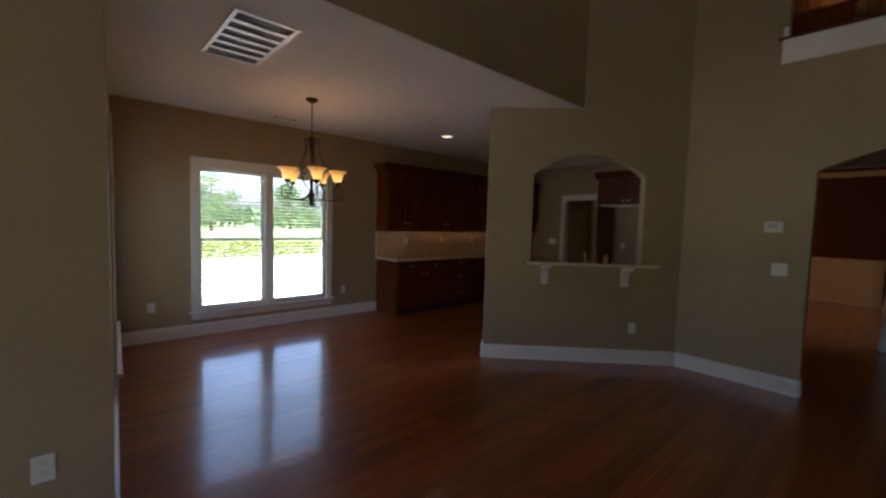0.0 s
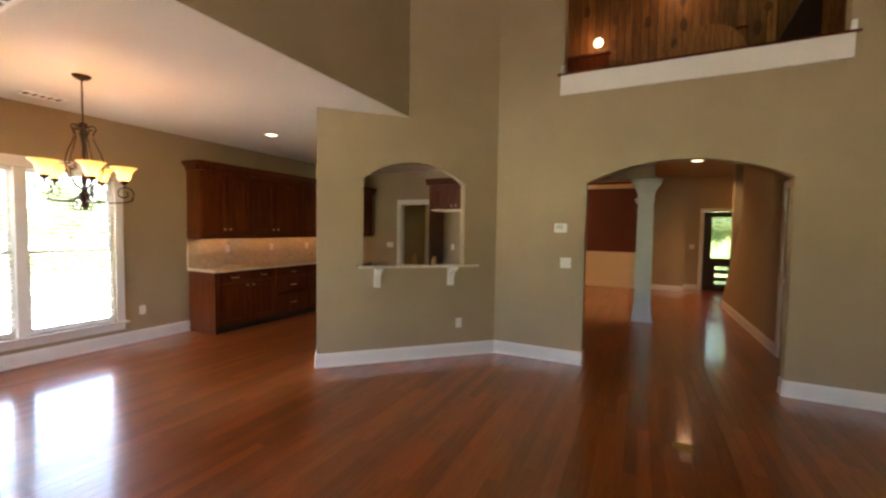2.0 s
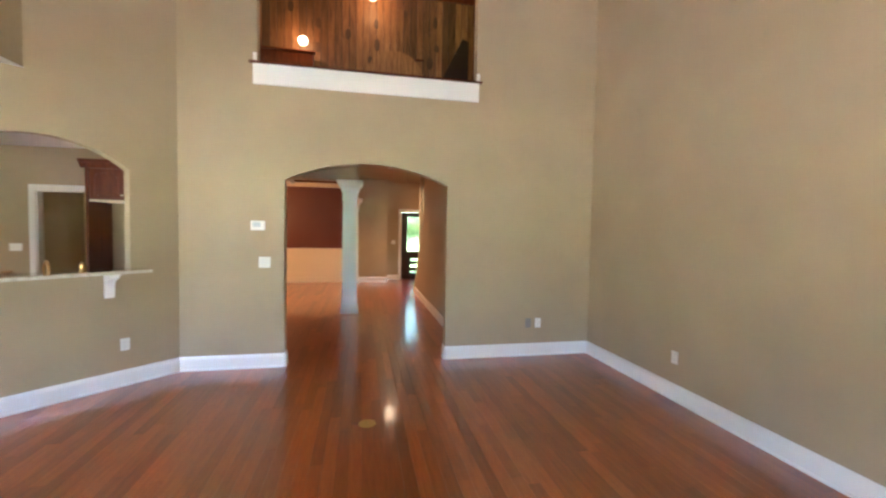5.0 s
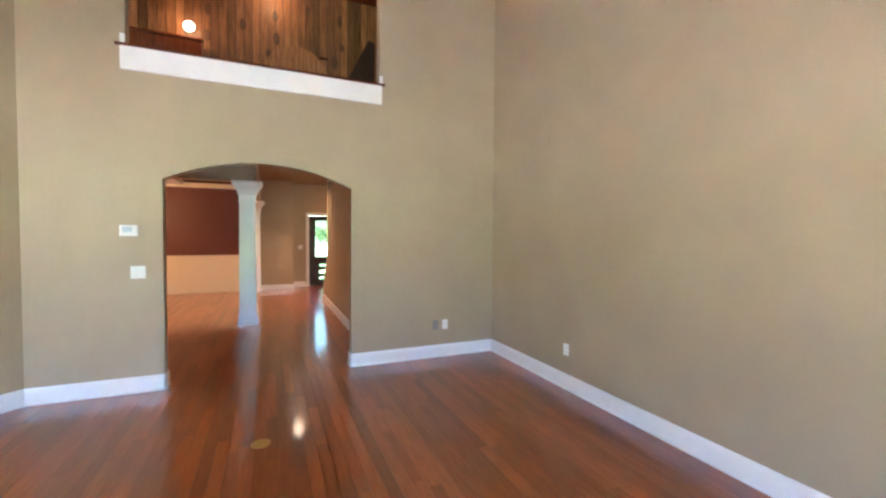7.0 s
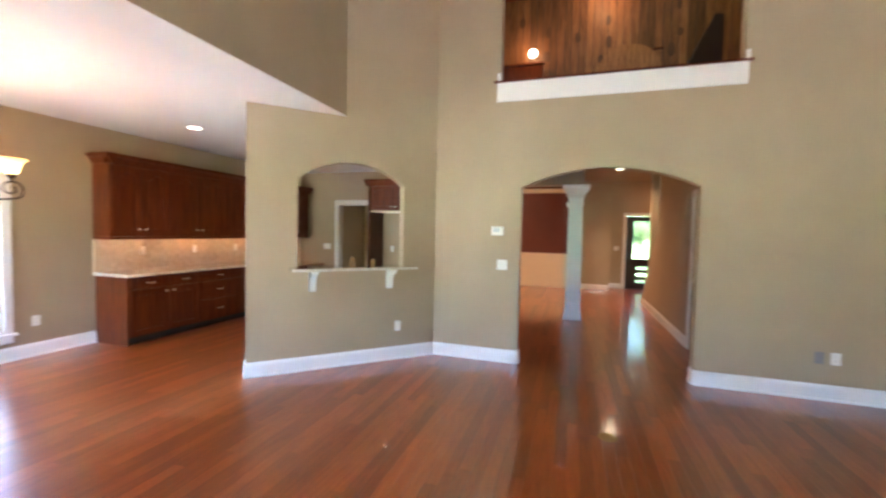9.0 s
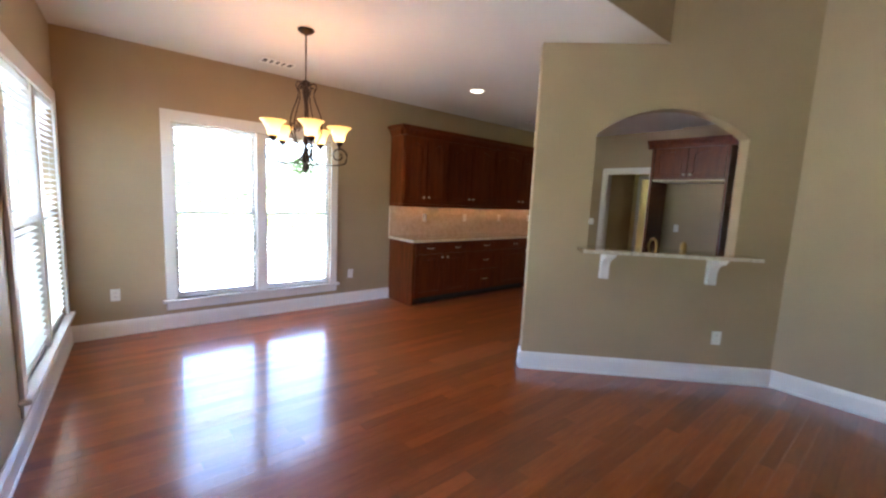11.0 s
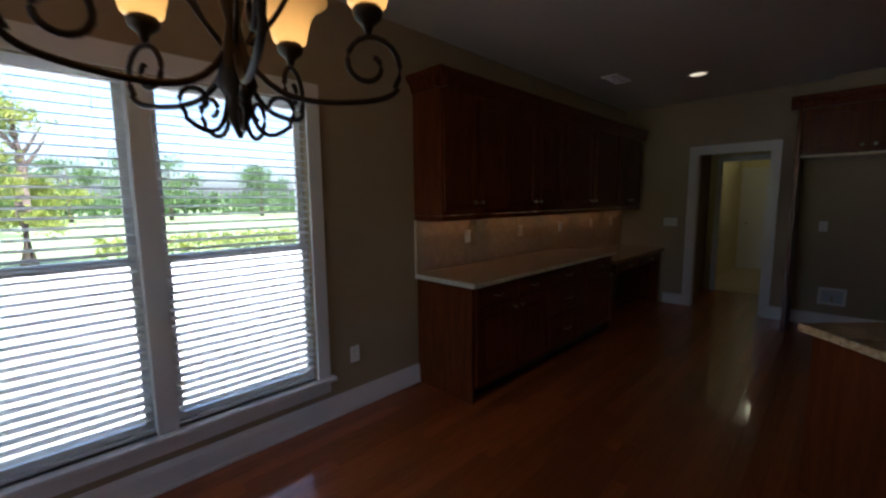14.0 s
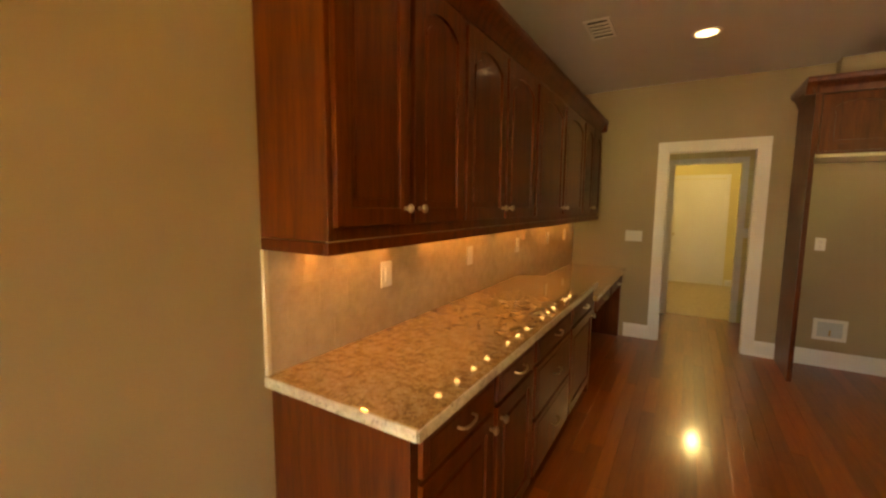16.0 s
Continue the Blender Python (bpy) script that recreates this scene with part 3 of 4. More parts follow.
# ---- fixtures on walls ----
def plate(name, m, label, category, w=0.075, h=0.118, kind_of="outlet", gang=1, material=None):
    ob = thing(name, m.translation, label, category)
    part("cover_plate", lbox(m, -w / 2 * gang, w / 2 * gang, 0.0005, 0.007, -h / 2, h / 2, None, 0.0025), material or M_PLASTIC, ob)
    for g in range(gang):
        u = (g - (gang - 1) / 2) * 0.05
        if kind_of == "outlet":
            for v in (-0.022, 0.022):
                s = part("socket", lbox(m, u - 0.017, u + 0.017, 0.007, 0.009, v - 0.014, v + 0.014, None, 0.002), material or M_PLASTIC, ob)
                for du in (-0.006, 0.006):
                    sub("slot", lbox(m, u + du - 0.001, u + du + 0.001, 0.009, 0.0094, v - 0.004, v + 0.006), M_SLOT, s)
        elif kind_of == "switch":
            s = part("rocker", lbox(m, u - 0.016, u + 0.016, 0.007, 0.0115, -0.033, 0.033, None, 0.003), M_PLASTIC, ob)
    return ob


def wall45(s, z, w=0.0):
    return frame_m((-s * r2, -s * r2, z), (r2, r2, 0), (r2, -r2, 0))


SY, NY, EX = (0, -1, 0), (0, 1, 0), (1, 0, 0)
plate("outlet", wall45(0.48, 0.40), "white duplex outlet on the angled tan wall", "outlet")
plate("outlet", frame_m((4.06, 0, 0.41), EX, SY), "white duplex outlet above the baseboard", "outlet")
plate("cable_plate", frame_m((3.93, 0, 0.41), EX, SY), "grey metal cable plate beside an outlet", "wall plate", kind_of="", material=mat("grey_metal_plate", (0.25, 0.24, 0.22), 0.4, 0.6)[0])
plate("outlet", frame_m((4.75, -1.49, 0.40), (0, 1, 0), (-1, 0, 0)), "white duplex outlet on the tall tan wall", "outlet")
plate("outlet", frame_m((-SOF, -5.03, 0.44), (0, 1, 0), (1, 0, 0)), "white duplex outlet near the wall's corner", "outlet")
plate("light_switch", frame_m((0.845, 0, 1.165), EX, SY), "white double rocker light switch beside the arch", "light switch", 0.06, 0.12, "switch", 2)
plate("outlet", frame_m((WX, -4.27, 0.41), (0, 1, 0), (1, 0, 0)), "white duplex outlet between corner and window", "outlet")
plate("outlet", frame_m((WX, -1.78, 0.41), (0, 1, 0), (1, 0, 0)), "white duplex outlet beside the base cabinets", "outlet")
plate("light_switch", frame_m((-3.565, YK, 1.165), EX, SY), "white triple rocker light switch by the doorway", "light switch", 0.058, 0.12, "switch", 3)
plate("outlet", frame_m((-1.98, YK, 1.16), EX, SY), "white duplex outlet in the refrigerator alcove", "outlet")
plate("light_switch", frame_m((2.87, FY, 1.17), EX, SY), "white double light switch by the front door", "light switch", 0.06, 0.12, "switch", 2)
plate("light_switch", frame_m((-2.40, 4.4, 1.17), EX, SY), "white light switch beside the laundry doorway", "light switch", 0.075, 0.118, "switch", 1)


def thermostat():
    m = frame_m((0.78, 0, 1.565), EX, SY)
    ob = thing("thermostat", m.translation, "white wall thermostat with a grey display", "thermostat")
    part("housing", lbox(m, -0.072, 0.072, 0.0005, 0.026, -0.052, 0.052, None, 0.008), M_PLASTIC, ob)
    part("display", lbox(m, -0.048, 0.03, 0.0262, 0.028, -0.015, 0.035, None, 0.001), M_GREY, ob)
    for k in range(3):
        part("button", lbox(m, 0.042, 0.060, 0.0262, 0.029, -0.03 + k * 0.022, -0.016 + k * 0.022, None, 0.002), M_PLASTIC, ob)


thermostat()


def valve_box():
    m = frame_m((-1.85, YK, 0.36), EX, SY)
    ob = thing("water_valve_box", m.translation, "white recessed icemaker valve box in the wall", "valve box")
    b = lbox(m, -0.12, 0.12, 0.0005, 0.012, 0.07, 0.10)
    lbox(m, -0.12, 0.12, 0.0005, 0.012, -0.10, -0.07, b)
    lbox(m, -0.12, -0.09, 0.0005, 0.012, -0.07, 0.07, b)
    lbox(m, 0.09, 0.12, 0.0005, 0.012, -0.07, 0.07, b)
    part("rim", b, M_PLASTIC, ob)
    part("back", lbox(m, -0.09, 0.09, 0.0005, 0.003, -0.07, 0.07), M_GREY, ob)
    part("valve", tube([m @ Vector((0, 0.003, -0.05)), m @ Vector((0, 0.02, -0.05)), m @ Vector((0, 0.02, 0.0))], 0.008), M_BRASS, ob, "small brass valve", True)


valve_box()


# ---- serving bar ----
def serving_bar():
    ob = thing("serving_counter", (-0.7, -0.7, SILL), "speckled golden granite ledge in the serving opening", "counter")
    m = Matrix(((-r2, r2, 0, 0), (-r2, -r2, 0, 0), (0, 0, 1, 0), (0, 0, 0, 1)))   # u along the wall, out into the room
    part("slab", lbox(m, P0 - 0.11, P1 + 0.08, 0.001, 0.20, SILL + 0.002, SILL + 0.036, lbox(m, P0 + 0.002, P1 - 0.002, -T - 0.06, 0.001, SILL + 0.002, SILL + 0.036), 0.006), M_GRANITE, ob)
    part("front_edge", lbox(m, P0 - 0.108, P1 + 0.078, 0.2005, 0.207, SILL + 0.004, SILL + 0.034, None, 0.003), M_EDGE, ob, "pale rough front edge")
    for s in (1.475, 0.60):
        c = thing("corbel", m @ Vector((s, 0, SILL)), "white painted wooden corbel under the granite ledge", "corbel", "corbels under the serving ledge")
        pts = [(0.001, 0.0), (0.165, 0.0), (0.165, -0.03), (0.15, -0.04)]
        for i in range(9):
            a = radians(90 * i / 8)
            pts.append((0.15 - 0.10 * math.sin(a), -0.04 - 0.10 * (1 - math.cos(a))))
        pts += [(0.05, -0.20), (0.045, -0.225), (0.001, -0.225)]
        mm = Matrix(((r2, -r2, 0, 0), (-r2, -r2, 0, 0), (0, 0, 1, 0), (0, 0, 0, 1)))
        mm = Matrix.Translation(m @ Vector((s - 0.034, 0, SILL + 0.001))) @ mm
        part("bracket", prism(pts, mm, 0.068), M_TRIM, c)
        part("cap", lbox(m, s - 0.042, s + 0.042, 0.001, 0.175, SILL - 0.014, SILL + 0.0005, None, 0.003), M_TRIM, c)


serving_bar()

# ---- loft ----
bm = box(0.735, 3.225, -0.03, -0.001, 3.07, 3.285, None, 0.005)
structure("trim_loft_band", bm, M_TRIM, "white painted band below the loft opening", "trim")
bm = box(0.70, 3.26, -0.05, T + 0.05, 3.285, 3.305, None, 0.005)
structure("trim_loft_sill", bm, M_CAB, "thin red-brown wooden sill of the loft opening", "trim")
bm = box(0.735, 0.775, -0.02, -0.001, 3.305, 3.40, None, 0.004)
structure("trim_loft_block", bm, M_TRIM, "small white block on the loft sill", "trim")
bm = box(3.195, 3.235, -0.02, -0.001, 3.305, 3.40, None, 0.004)
structure("trim_loft_block", bm, M_TRIM, "small white block on the loft sill", "trim")


def loft_planks():
    random.seed(11)
    holder = tagged(part("wall_loft_panelling", box(-0.5, 4.7, LY, LY + 0.03, 3.27, 6.3), M_DARK), "stained knotty pine plank wall of the loft", "wall", kind="structure")
    x, me = -0.48, mesh_of(box(0.004, 0.126, -0.014, -0.001, 0, 2.86, None, 0.004), "plank", M_PINE)
    while x < 4.55:
        ob = new("plank", me)
        ob.location, ob.parent = (x, LY, 3.28), holder
        x += 0.131
    bm = box(-0.5, 4.7, LY - 0.05, LY - 0.016, 6.14, 6.29, None, 0.006)
    structure("trim_loft_beam", bm, M_CAB, "dark red-brown wooden beam along the loft wall", "trim")
    knots = []
    for kx, kz in ((1.05, 5.45), (1.04, 5.0), (1.6, 5.3), (2.13, 5.55), (2.15, 5.15), (2.02, 4.85), (3.3, 5.7), (3.33, 5.2), (3.2, 4.9), (0.55, 5.7), (2.7, 5.8)):
        k = lathe([(0.055, -0.0145), (0.04, -0.0160), (0.015, -0.0165)], (0, 0, 0), None, 14, "Y")
        k.transform(Matrix.Translation((kx, LY, kz)) @ Matrix.Diagonal((random.uniform(0.8, 1.15), 1, random.uniform(1.3, 2.4), 1)))
        knots.append(k)
    for b in knots:
        o = part("knot", b, M_KNOT, None)
        o.parent = holder


M_KNOT = paint("dark_pine_knot", (0.075, 0.034, 0.013), 0.5, 0.4)
loft_planks()
tw = thing("arched_panel", (2.5, LY - 0.1, 3.27), "low arched pine headboard panel against the loft wall", "panel")
pts = [(1.95, 3.272), (1.95, 4.62)] + [(u, v) for u, v in arc(1.95, 3.05, 4.62, 0.42)] + [(3.05, 3.272)]
part("board", prism(pts, frame_m((0, LY - 0.10, 0), EX, NY), 0.05), M_PINE, tw)
part("ledge", box(2.88, 3.06, LY - 0.14, LY - 0.10, 4.88, 4.91, None, 0.004), M_CAB, tw)
hw = thing("half_wall", (0.3, LY - 0.2, 3.27), "low dark stained wooden half wall in the loft", "half wall")
part("panel", box(-0.49, 0.98, LY - 0.20, LY - 0.13, 3.272, 4.80, None, 0.004), M_CAB, hw)
part("cap", box(-0.49, 1.0, LY - 0.22, LY - 0.11, 4.801, 4.84, None, 0.006), M_CAB, hw)
st = thing("stair_stringer", (3.8, LY - 0.2, 3.27), "dark wooden sloping stair stringer in the loft", "stair stringer")
part("board", prism([(3.35, 3.272), (3.95, 3.272), (3.95, 5.32), (3.82, 5.36), (3.4, 4.5)], frame_m((0, LY - 0.2, 0), EX, NY), 0.06), M_DARK, st)


def loft_lamp(x, z):
    ob = thing("wall_light", (x, LY - 0.015, z), "round lit glass dome light on the pine wall", "lamp", "loft lights")
    part("backplate", lathe([(0.10, -0.015), (0.10, -0.03), (0.085, -0.035)], (x, LY, z), None, 24, "Y"), M_BRASS, ob, "brass backplate", True)
    part("dome", lathe([(0.085, -0.034), (0.08, -0.06), (0.06, -0.085), (0.03, -0.10), (0.005, -0.104)], (x, LY, z), None, 24, "Y"), M_BULB, ob, "glowing glass dome", True)


loft_lamp(0.77, 5.08)
loft_lamp(2.06, 6.06)
lamp("loft_bulb", "POINT", pose(0.77, LY - 0.35, 5.08), 4.2, WARM, radius=0.06)
lamp("loft_bulb", "POINT", pose(2.06, LY - 0.5, 5.9), 5, WARM, radius=0.06)

# ---- floor fixture ----
fo = thing("floor_outlet", (1.935, -1.508, 0), "round aged brass floor outlet cover", "floor outlet")
part("ring", lathe([(0.068, 0.0005), (0.068, 0.004), (0.06, 0.007), (0.048, 0.006), (0.048, 0.0005)], (1.935, -1.508, 0), None, 32), M_BRASS, fo)
for dx in (-0.021, 0.021):
    part("flip_lid", lathe([(0.018, 0.0008), (0.018, 0.0065), (0.014, 0.008)], (1.935 + dx, -1.508, 0), None, 20), M_BRASS, fo)
part("plate", lathe([(0.047, 0.0006), (0.047, 0.004)], (1.935, -1.508, 0), None, 32), M_BRASS, fo)


# ---- ceiling fixtures ----
def can_light(x, y, z, power, label, spot=2.4, k=1.0):
    ob = thing("recessed_light", (x, y, z), label, "lamp", "recessed ceiling lights")
    part("trim_ring", lathe([(q * k, d) for q, d in ((0.098, -0.0008), (0.098, -0.006), (0.085, -0.010), (0.074, -0.006), (0.074, -0.0008))], (x, y, z), None, 32), M_TRIM, ob, "white trim ring", True)
    part("lens", lathe([(q * k, d) for q, d in ((0.073, -0.0012), (0.073, -0.005), (0.04, -0.009), (0.002, -0.010))], (x, y, z), None, 32), M_BULB, ob, "glowing lamp face", True)
    lamp("can_bulb", "SPOT", look((x, y, z - 0.03), (x, y, 0)), power, (1.0, 0.60, 0.30), radius=0.11, cone=spot)


can_light(-2.99, -0.79, H, 14, "lit recessed ceiling light over the breakfast end", 1.75)
can_light(-3.02, 1.72, H, 11, "lit recessed ceiling light in the kitchen", 1.6)
can_light(2.62, 5.19, HH, 110, "lit recessed ceiling light in the hall", 2.4, 1.35)
sd = thing("smoke_detector", (3.50, 6.0, HH), "round white smoke detector on the hall ceiling", "smoke detector")
part("body", lathe([(0.065, -0.001), (0.065, -0.02), (0.055, -0.032), (0.02, -0.036), (0.002, -0.036)], (3.50, 6.0, HH), None, 28), M_PLASTIC, sd, "", True)


def grille(name, x0, x1, y0, y1, z, n, label, border=0.03, along="y"):
    ob = thing(name, ((x0 + x1) / 2, (y0 + y1) / 2, z), label, "air vent")
    b = box(x0, x1, y0, y0 + border, z - 0.012, z - 0.0008, None, 0.003)
    box(x0, x1, y1 - border, y1, z - 0.012, z - 0.0008, b, 0.003)
    box(x0, x0 + border, y0 + border, y1 - border, z - 0.012, z - 0.0008, b)
    box(x1 - border, x1, y0 + border, y1 - border, z - 0.012, z - 0.0008, b)
    part("frame", b, M_TRIM, ob)
    # no duct is built: a thin near-black sheet gives the shade between slats
    part("backing", box(x0 + border, x1 - border, y0 + border, y1 - border, z - 0.0022, z - 0.0008), M_SLOT, ob, "flat dark sheet for the shade behind the slats")
    if along == "y":
        step = (x1 - x0 - 2 * border) / n
        for i in range(1, n):
            x = x0 + border + i * step
            part("slat", box(x - step * 0.16, x + step * 0.16, y0 + border, y1 - border, z - 0.010, z - 0.004), M_TRIM, ob)
    else:
        step = (y1 - y0 - 2 * border) / n
        for i in range(1, n):
            y = y0 + border + i * step
            part("slat", box(x0 + border, x1 - border, y - step * 0.24, y + step * 0.24, z - 0.010, z - 0.004), M_TRIM, ob)


grille("return_vent", -2.15, -1.25, -4.16, -3.74, H, 6, "large white slatted return air grille in the ceiling")
grille("supply_vent", -3.88, -3.70, -3.05, -2.71, H, 5, "small white ceiling air register near the window", 0.022, "x")
grille("supply_vent", -3.78, -3.60, 1.08, 1.44, H, 5, "small white ceiling air register in the kitchen", 0.022, "x")


# ---- chandelier ----
def spiral(c, r0, r1, a0, a1, ex, n=16):
    """Points of a flat spiral in the plane of ex and up."""
    out = []
    for i in range(n + 1):
        f = i / n
        a, r = radians(a0 + (a1 - a0) * f), r0 + (r1 - r0) * f
        out.append(c + ex * (math.cos(a) * r) + Vector((0, 0, math.sin(a) * r)))
    return out


def bez(p, n=14):
    out = []
    for i in range(n + 1):
        t = i / n
        q = [Vector(v) for v in p]
        while len(q) > 1:
            q = [a.lerp(b, t) for a, b in zip(q, q[1:])]
        out.append(q[0])
    return out


def chandelier(x, y):
    c = Vector((x, y, 0))
    ob = thing("chandelier", (x, y, H), "bronze scrollwork chandelier with five lit amber glass shades", "chandelier")
    up = lambda z: c + Vector((0, 0, z))
    part("canopy", lathe([(0.065, -0.001), (0.065, -0.012), (0.045, -0.03), (0.012, -0.045), (0.003, -0.046)], (x, y, H), None, 24), M_IRON, ob, "", True)
    part("rod", tube([up(H - 0.04), up(2.37)], 0.006), M_IRON, ob, "", True)
    part("stem", lathe([(0.004, 2.40), (0.03, 2.385), (0.036, 2.36), (0.018, 2.34), (0.03, 2.30), (0.022, 2.26), (0.012, 2.20), (0.014, 1.95), (0.024, 1.90), (0.014, 1.86), (0.030, 1.78), (0.040, 1.74), (0.022, 1.71), (0.028, 1.685), (0.016, 1.66), (0.004, 1.632)], (x, y, 0), None, 16), M_IRON, ob, "", True)
    for k in range(5):
        a = radians(-13 + 72 * k)
        e = Vector((math.cos(a), math.sin(a), 0))
        # arm from the hub, sweeping out and curling under the shade
        pts = bez([up(1.80) + e * 0.02, up(1.66) + e * 0.10, up(1.74) + e * 0.20, up(1.70) + e * 0.30, up(1.75) + e * 0.335], 16)
        pts += spiral(up(1.80) + e * 0.272, 0.073, 0.018, -40, 420, e, 24)
        part("arm", tube(pts, 0.0065, None, 7), M_IRON, ob, "", True)
        # upper scroll from crown to hub
        pts = spiral(up(2.345) + e * 0.055, 0.010, 0.032, 320, -10, e, 10)[::1] + bez([up(2.32) + e * 0.075, up(2.22) + e * 0.02, up(2.10) + e * 0.20, up(1.95) + e * 0.16, up(1.82) + e * 0.03], 16)
        part("scroll", tube(pts, 0.0055, None, 7), M_IRON, ob, "", True)
        pts = spiral(up(2.02) + e * 0.10, 0.012, 0.045, 500, 100, e, 18)
        part("scroll", tube(pts, 0.005, None, 7), M_IRON, ob, "", True)
        # small scrolls below
        pts = bez([up(1.72) + e * 0.02, up(1.60) + e * 0.03, up(1.66) + e * 0.10], 8) + spiral(up(1.695) + e * 0.078, 0.034, 0.012, -50, 260, e, 12)
        part("scroll", tube(pts, 0.005, None, 7), M_IRON, ob, "", True)
        p = up(0) + e * 0.272
        part("cup", lathe([(0.006, 1.862), (0.012, 1.88), (0.030, 1.895), (0.034, 1.91), (0.026, 1.922), (0.010, 1.923)], (p.x, p.y, 0), None, 16), M_IRON, ob, "", True)
        b = lathe([(0.030, 1.918), (0.042, 1.924), (0.049, 1.955), (0.058, 1.988), (0.075, 2.014), (0.094, 2.028), (0.103, 2.033), (0.099, 2.037), (0.072, 2.018), (0.053, 1.99), (0.044, 1.958), (0.026, 1.93)], (p.x, p.y, 0), None, 28)
        part("shade", b, M_SHADE, ob, "glowing amber glass bell shade", True)
        lamp("chandelier_bulb", "POINT", pose(p.x, p.y, 2.06), 2.6, WARM, radius=0.04)


chandelier(-2.728, -3.0)


# ---- kitchen cabinets ----

def cab_door(m, u0, u1, v0, v1, parent, knob, arched=True, drawer=False):
    """Raised-panel front; m takes (u, out, v) to the world."""
    if drawer:
        d = part("drawer_front", lbox(m, u0, u1, 0.0, 0.02, v0, v1, None, 0.005), M_CAB, parent)
        lbox_in = lbox(m, u0 + 0.03, u1 - 0.03, 0.018, 0.023, v0 + 0.03, v1 - 0.03, None, 0.003)
        sub("raised_field", lbox_in, M_CAB, d)
        c = m @ Vector(((u0 + u1) / 2, 0, (v0 + v1) / 2))
        uu = (u0 + u1) / 2
        vv = (v0 + v1) / 2
        pts = [m @ Vector((uu + du, w, vv + dv)) for du, w, dv in ((-0.05, 0.02, 0), (-0.05, 0.04, 0), (-0.035, 0.048, -0.004), (0, 0.05, -0.007), (0.035, 0.048, -0.004), (0.05, 0.04, 0), (0.05, 0.02, 0))]
        sub("pull", tube(pts, 0.005), M_NICKEL, d, "curved satin nickel pull", True)
        return d
    s = 0.058
    pb = lbox(m, u0 + s - 0.004, u1 - s + 0.004, 0.001, 0.008, v0 + s - 0.004, v1 - s + 0.004)
    d = part("door", pb, M_CAB, parent)
    sub("stile", lbox(m, u0, u0 + s, 0, 0.02, v0, v1, None, 0.003), M_CAB, d)
    sub("stile", lbox(m, u1 - s, u1, 0, 0.02, v0, v1, None, 0.003), M_CAB, d)
    sub("rail", lbox(m, u0 + s - 0.002, u1 - s + 0.002, 0, 0.0195, v0, v0 + s, None, 0.003), M_CAB, d)
    q = 0.028
    if arched:
        a = arc(u0 + s - 0.002, u1 - s + 0.002, v1 - s - 0.055, 0.055, 14)
        sub("rail", prism([(u1 - s + 0.002, v1), (u0 + s - 0.002, v1)] + a, m, 0.0195), M_CAB, d)
        pts = [(u0 + s + q, v0 + s + q), (u1 - s - q, v0 + s + q)] + arc(u0 + s + q, u1 - s - q, v1 - s - 0.055 - q, 0.05, 14)[::-1]
        pb = prism(pts, m @ Matrix.Translation((0, 0.006, 0)), 0.009)
    else:
        sub("rail", lbox(m, u0 + s - 0.002, u1 - s + 0.002, 0, 0.0195, v1 - s, v1, None, 0.003), M_CAB, d)
        pb = lbox(m, u0 + s + q, u1 - s - q, 0.006, 0.016, v0 + s + q, v1 - s - q, None, 0.006)
    sub("raised_panel", pb, M_CAB, d)
    ku, kv = knob
    k = lathe([(0.009, 0.019), (0.007, 0.026), (0.007, 0.034), (0.015, 0.040), (0.0165, 0.046), (0.011, 0.052), (0.002, 0.054)], (0, 0, 0), None, 14, "Y")
    k.transform(m @ Matrix.Translation((ku, 0, kv)))
    sub("knob", k, M_NICKEL, d, "satin nickel knob", True)
    return d


UX = -3.94
MU = frame_m((UX, 0, 0), (0, 1, 0), (1, 0, 0))
UPPERS = [(-1.185, -0.385, ((-1.165, -0.808), (-0.778, -0.400))), (-0.385, 0.60, ((-0.370, 0.075), (0.105, 0.580))),
          (0.60, 2.00, ((0.63, 1.27), (1.32, 1.97))), (2.00, 2.85, ((2.03, 2.42), (2.44, 2.83)))]
for y0, y1, doors in UPPERS:
    cab = thing("wall_cabinet", (WX, (y0 + y1) / 2, 1.36), "cherry wood wall cabinet with arched raised-panel doors", "cabinet", "wall cabinets over the counter")
    part("body", box(WX + 0.001, UX - 0.001, y0 + 0.001, y1 - 0.001, 1.385, 2.33, None, 0.002), M_CAB, cab)
    (a0, a1), (b0, b1) = doors
    cab_door(MU, a0, a1, 1.425, 2.275, cab, (a1 - 0.03, 1.48))
    cab_door(MU, b0, b1, 1.425, 2.275, cab, (b0 + 0.03, 1.48))


def crown(name, p, q, side, z, label):
    p, q, n = Vector((*p, 0)), Vector((*q, 0)), Vector((*side, 0))
    d = q - p
    m = Matrix(((n.x, d.x / d.length, 0, p.x), (n.y, d.y / d.length, 0, p.y), (0, 0, 1, z), (0, 0, 0, 1)))
    pts = [(-0.02, 0), (0.006, 0), (0.012, 0.02), (0.02, 0.045), (0.035, 0.07), (0.06, 0.09), (0.066, 0.11), (0.066, 0.13), (-0.02, 0.13)]
    ob = part(name, prism(pts, m, d.length), M_CAB)
    return tagged(ob, label, "moulding", kind="structure")


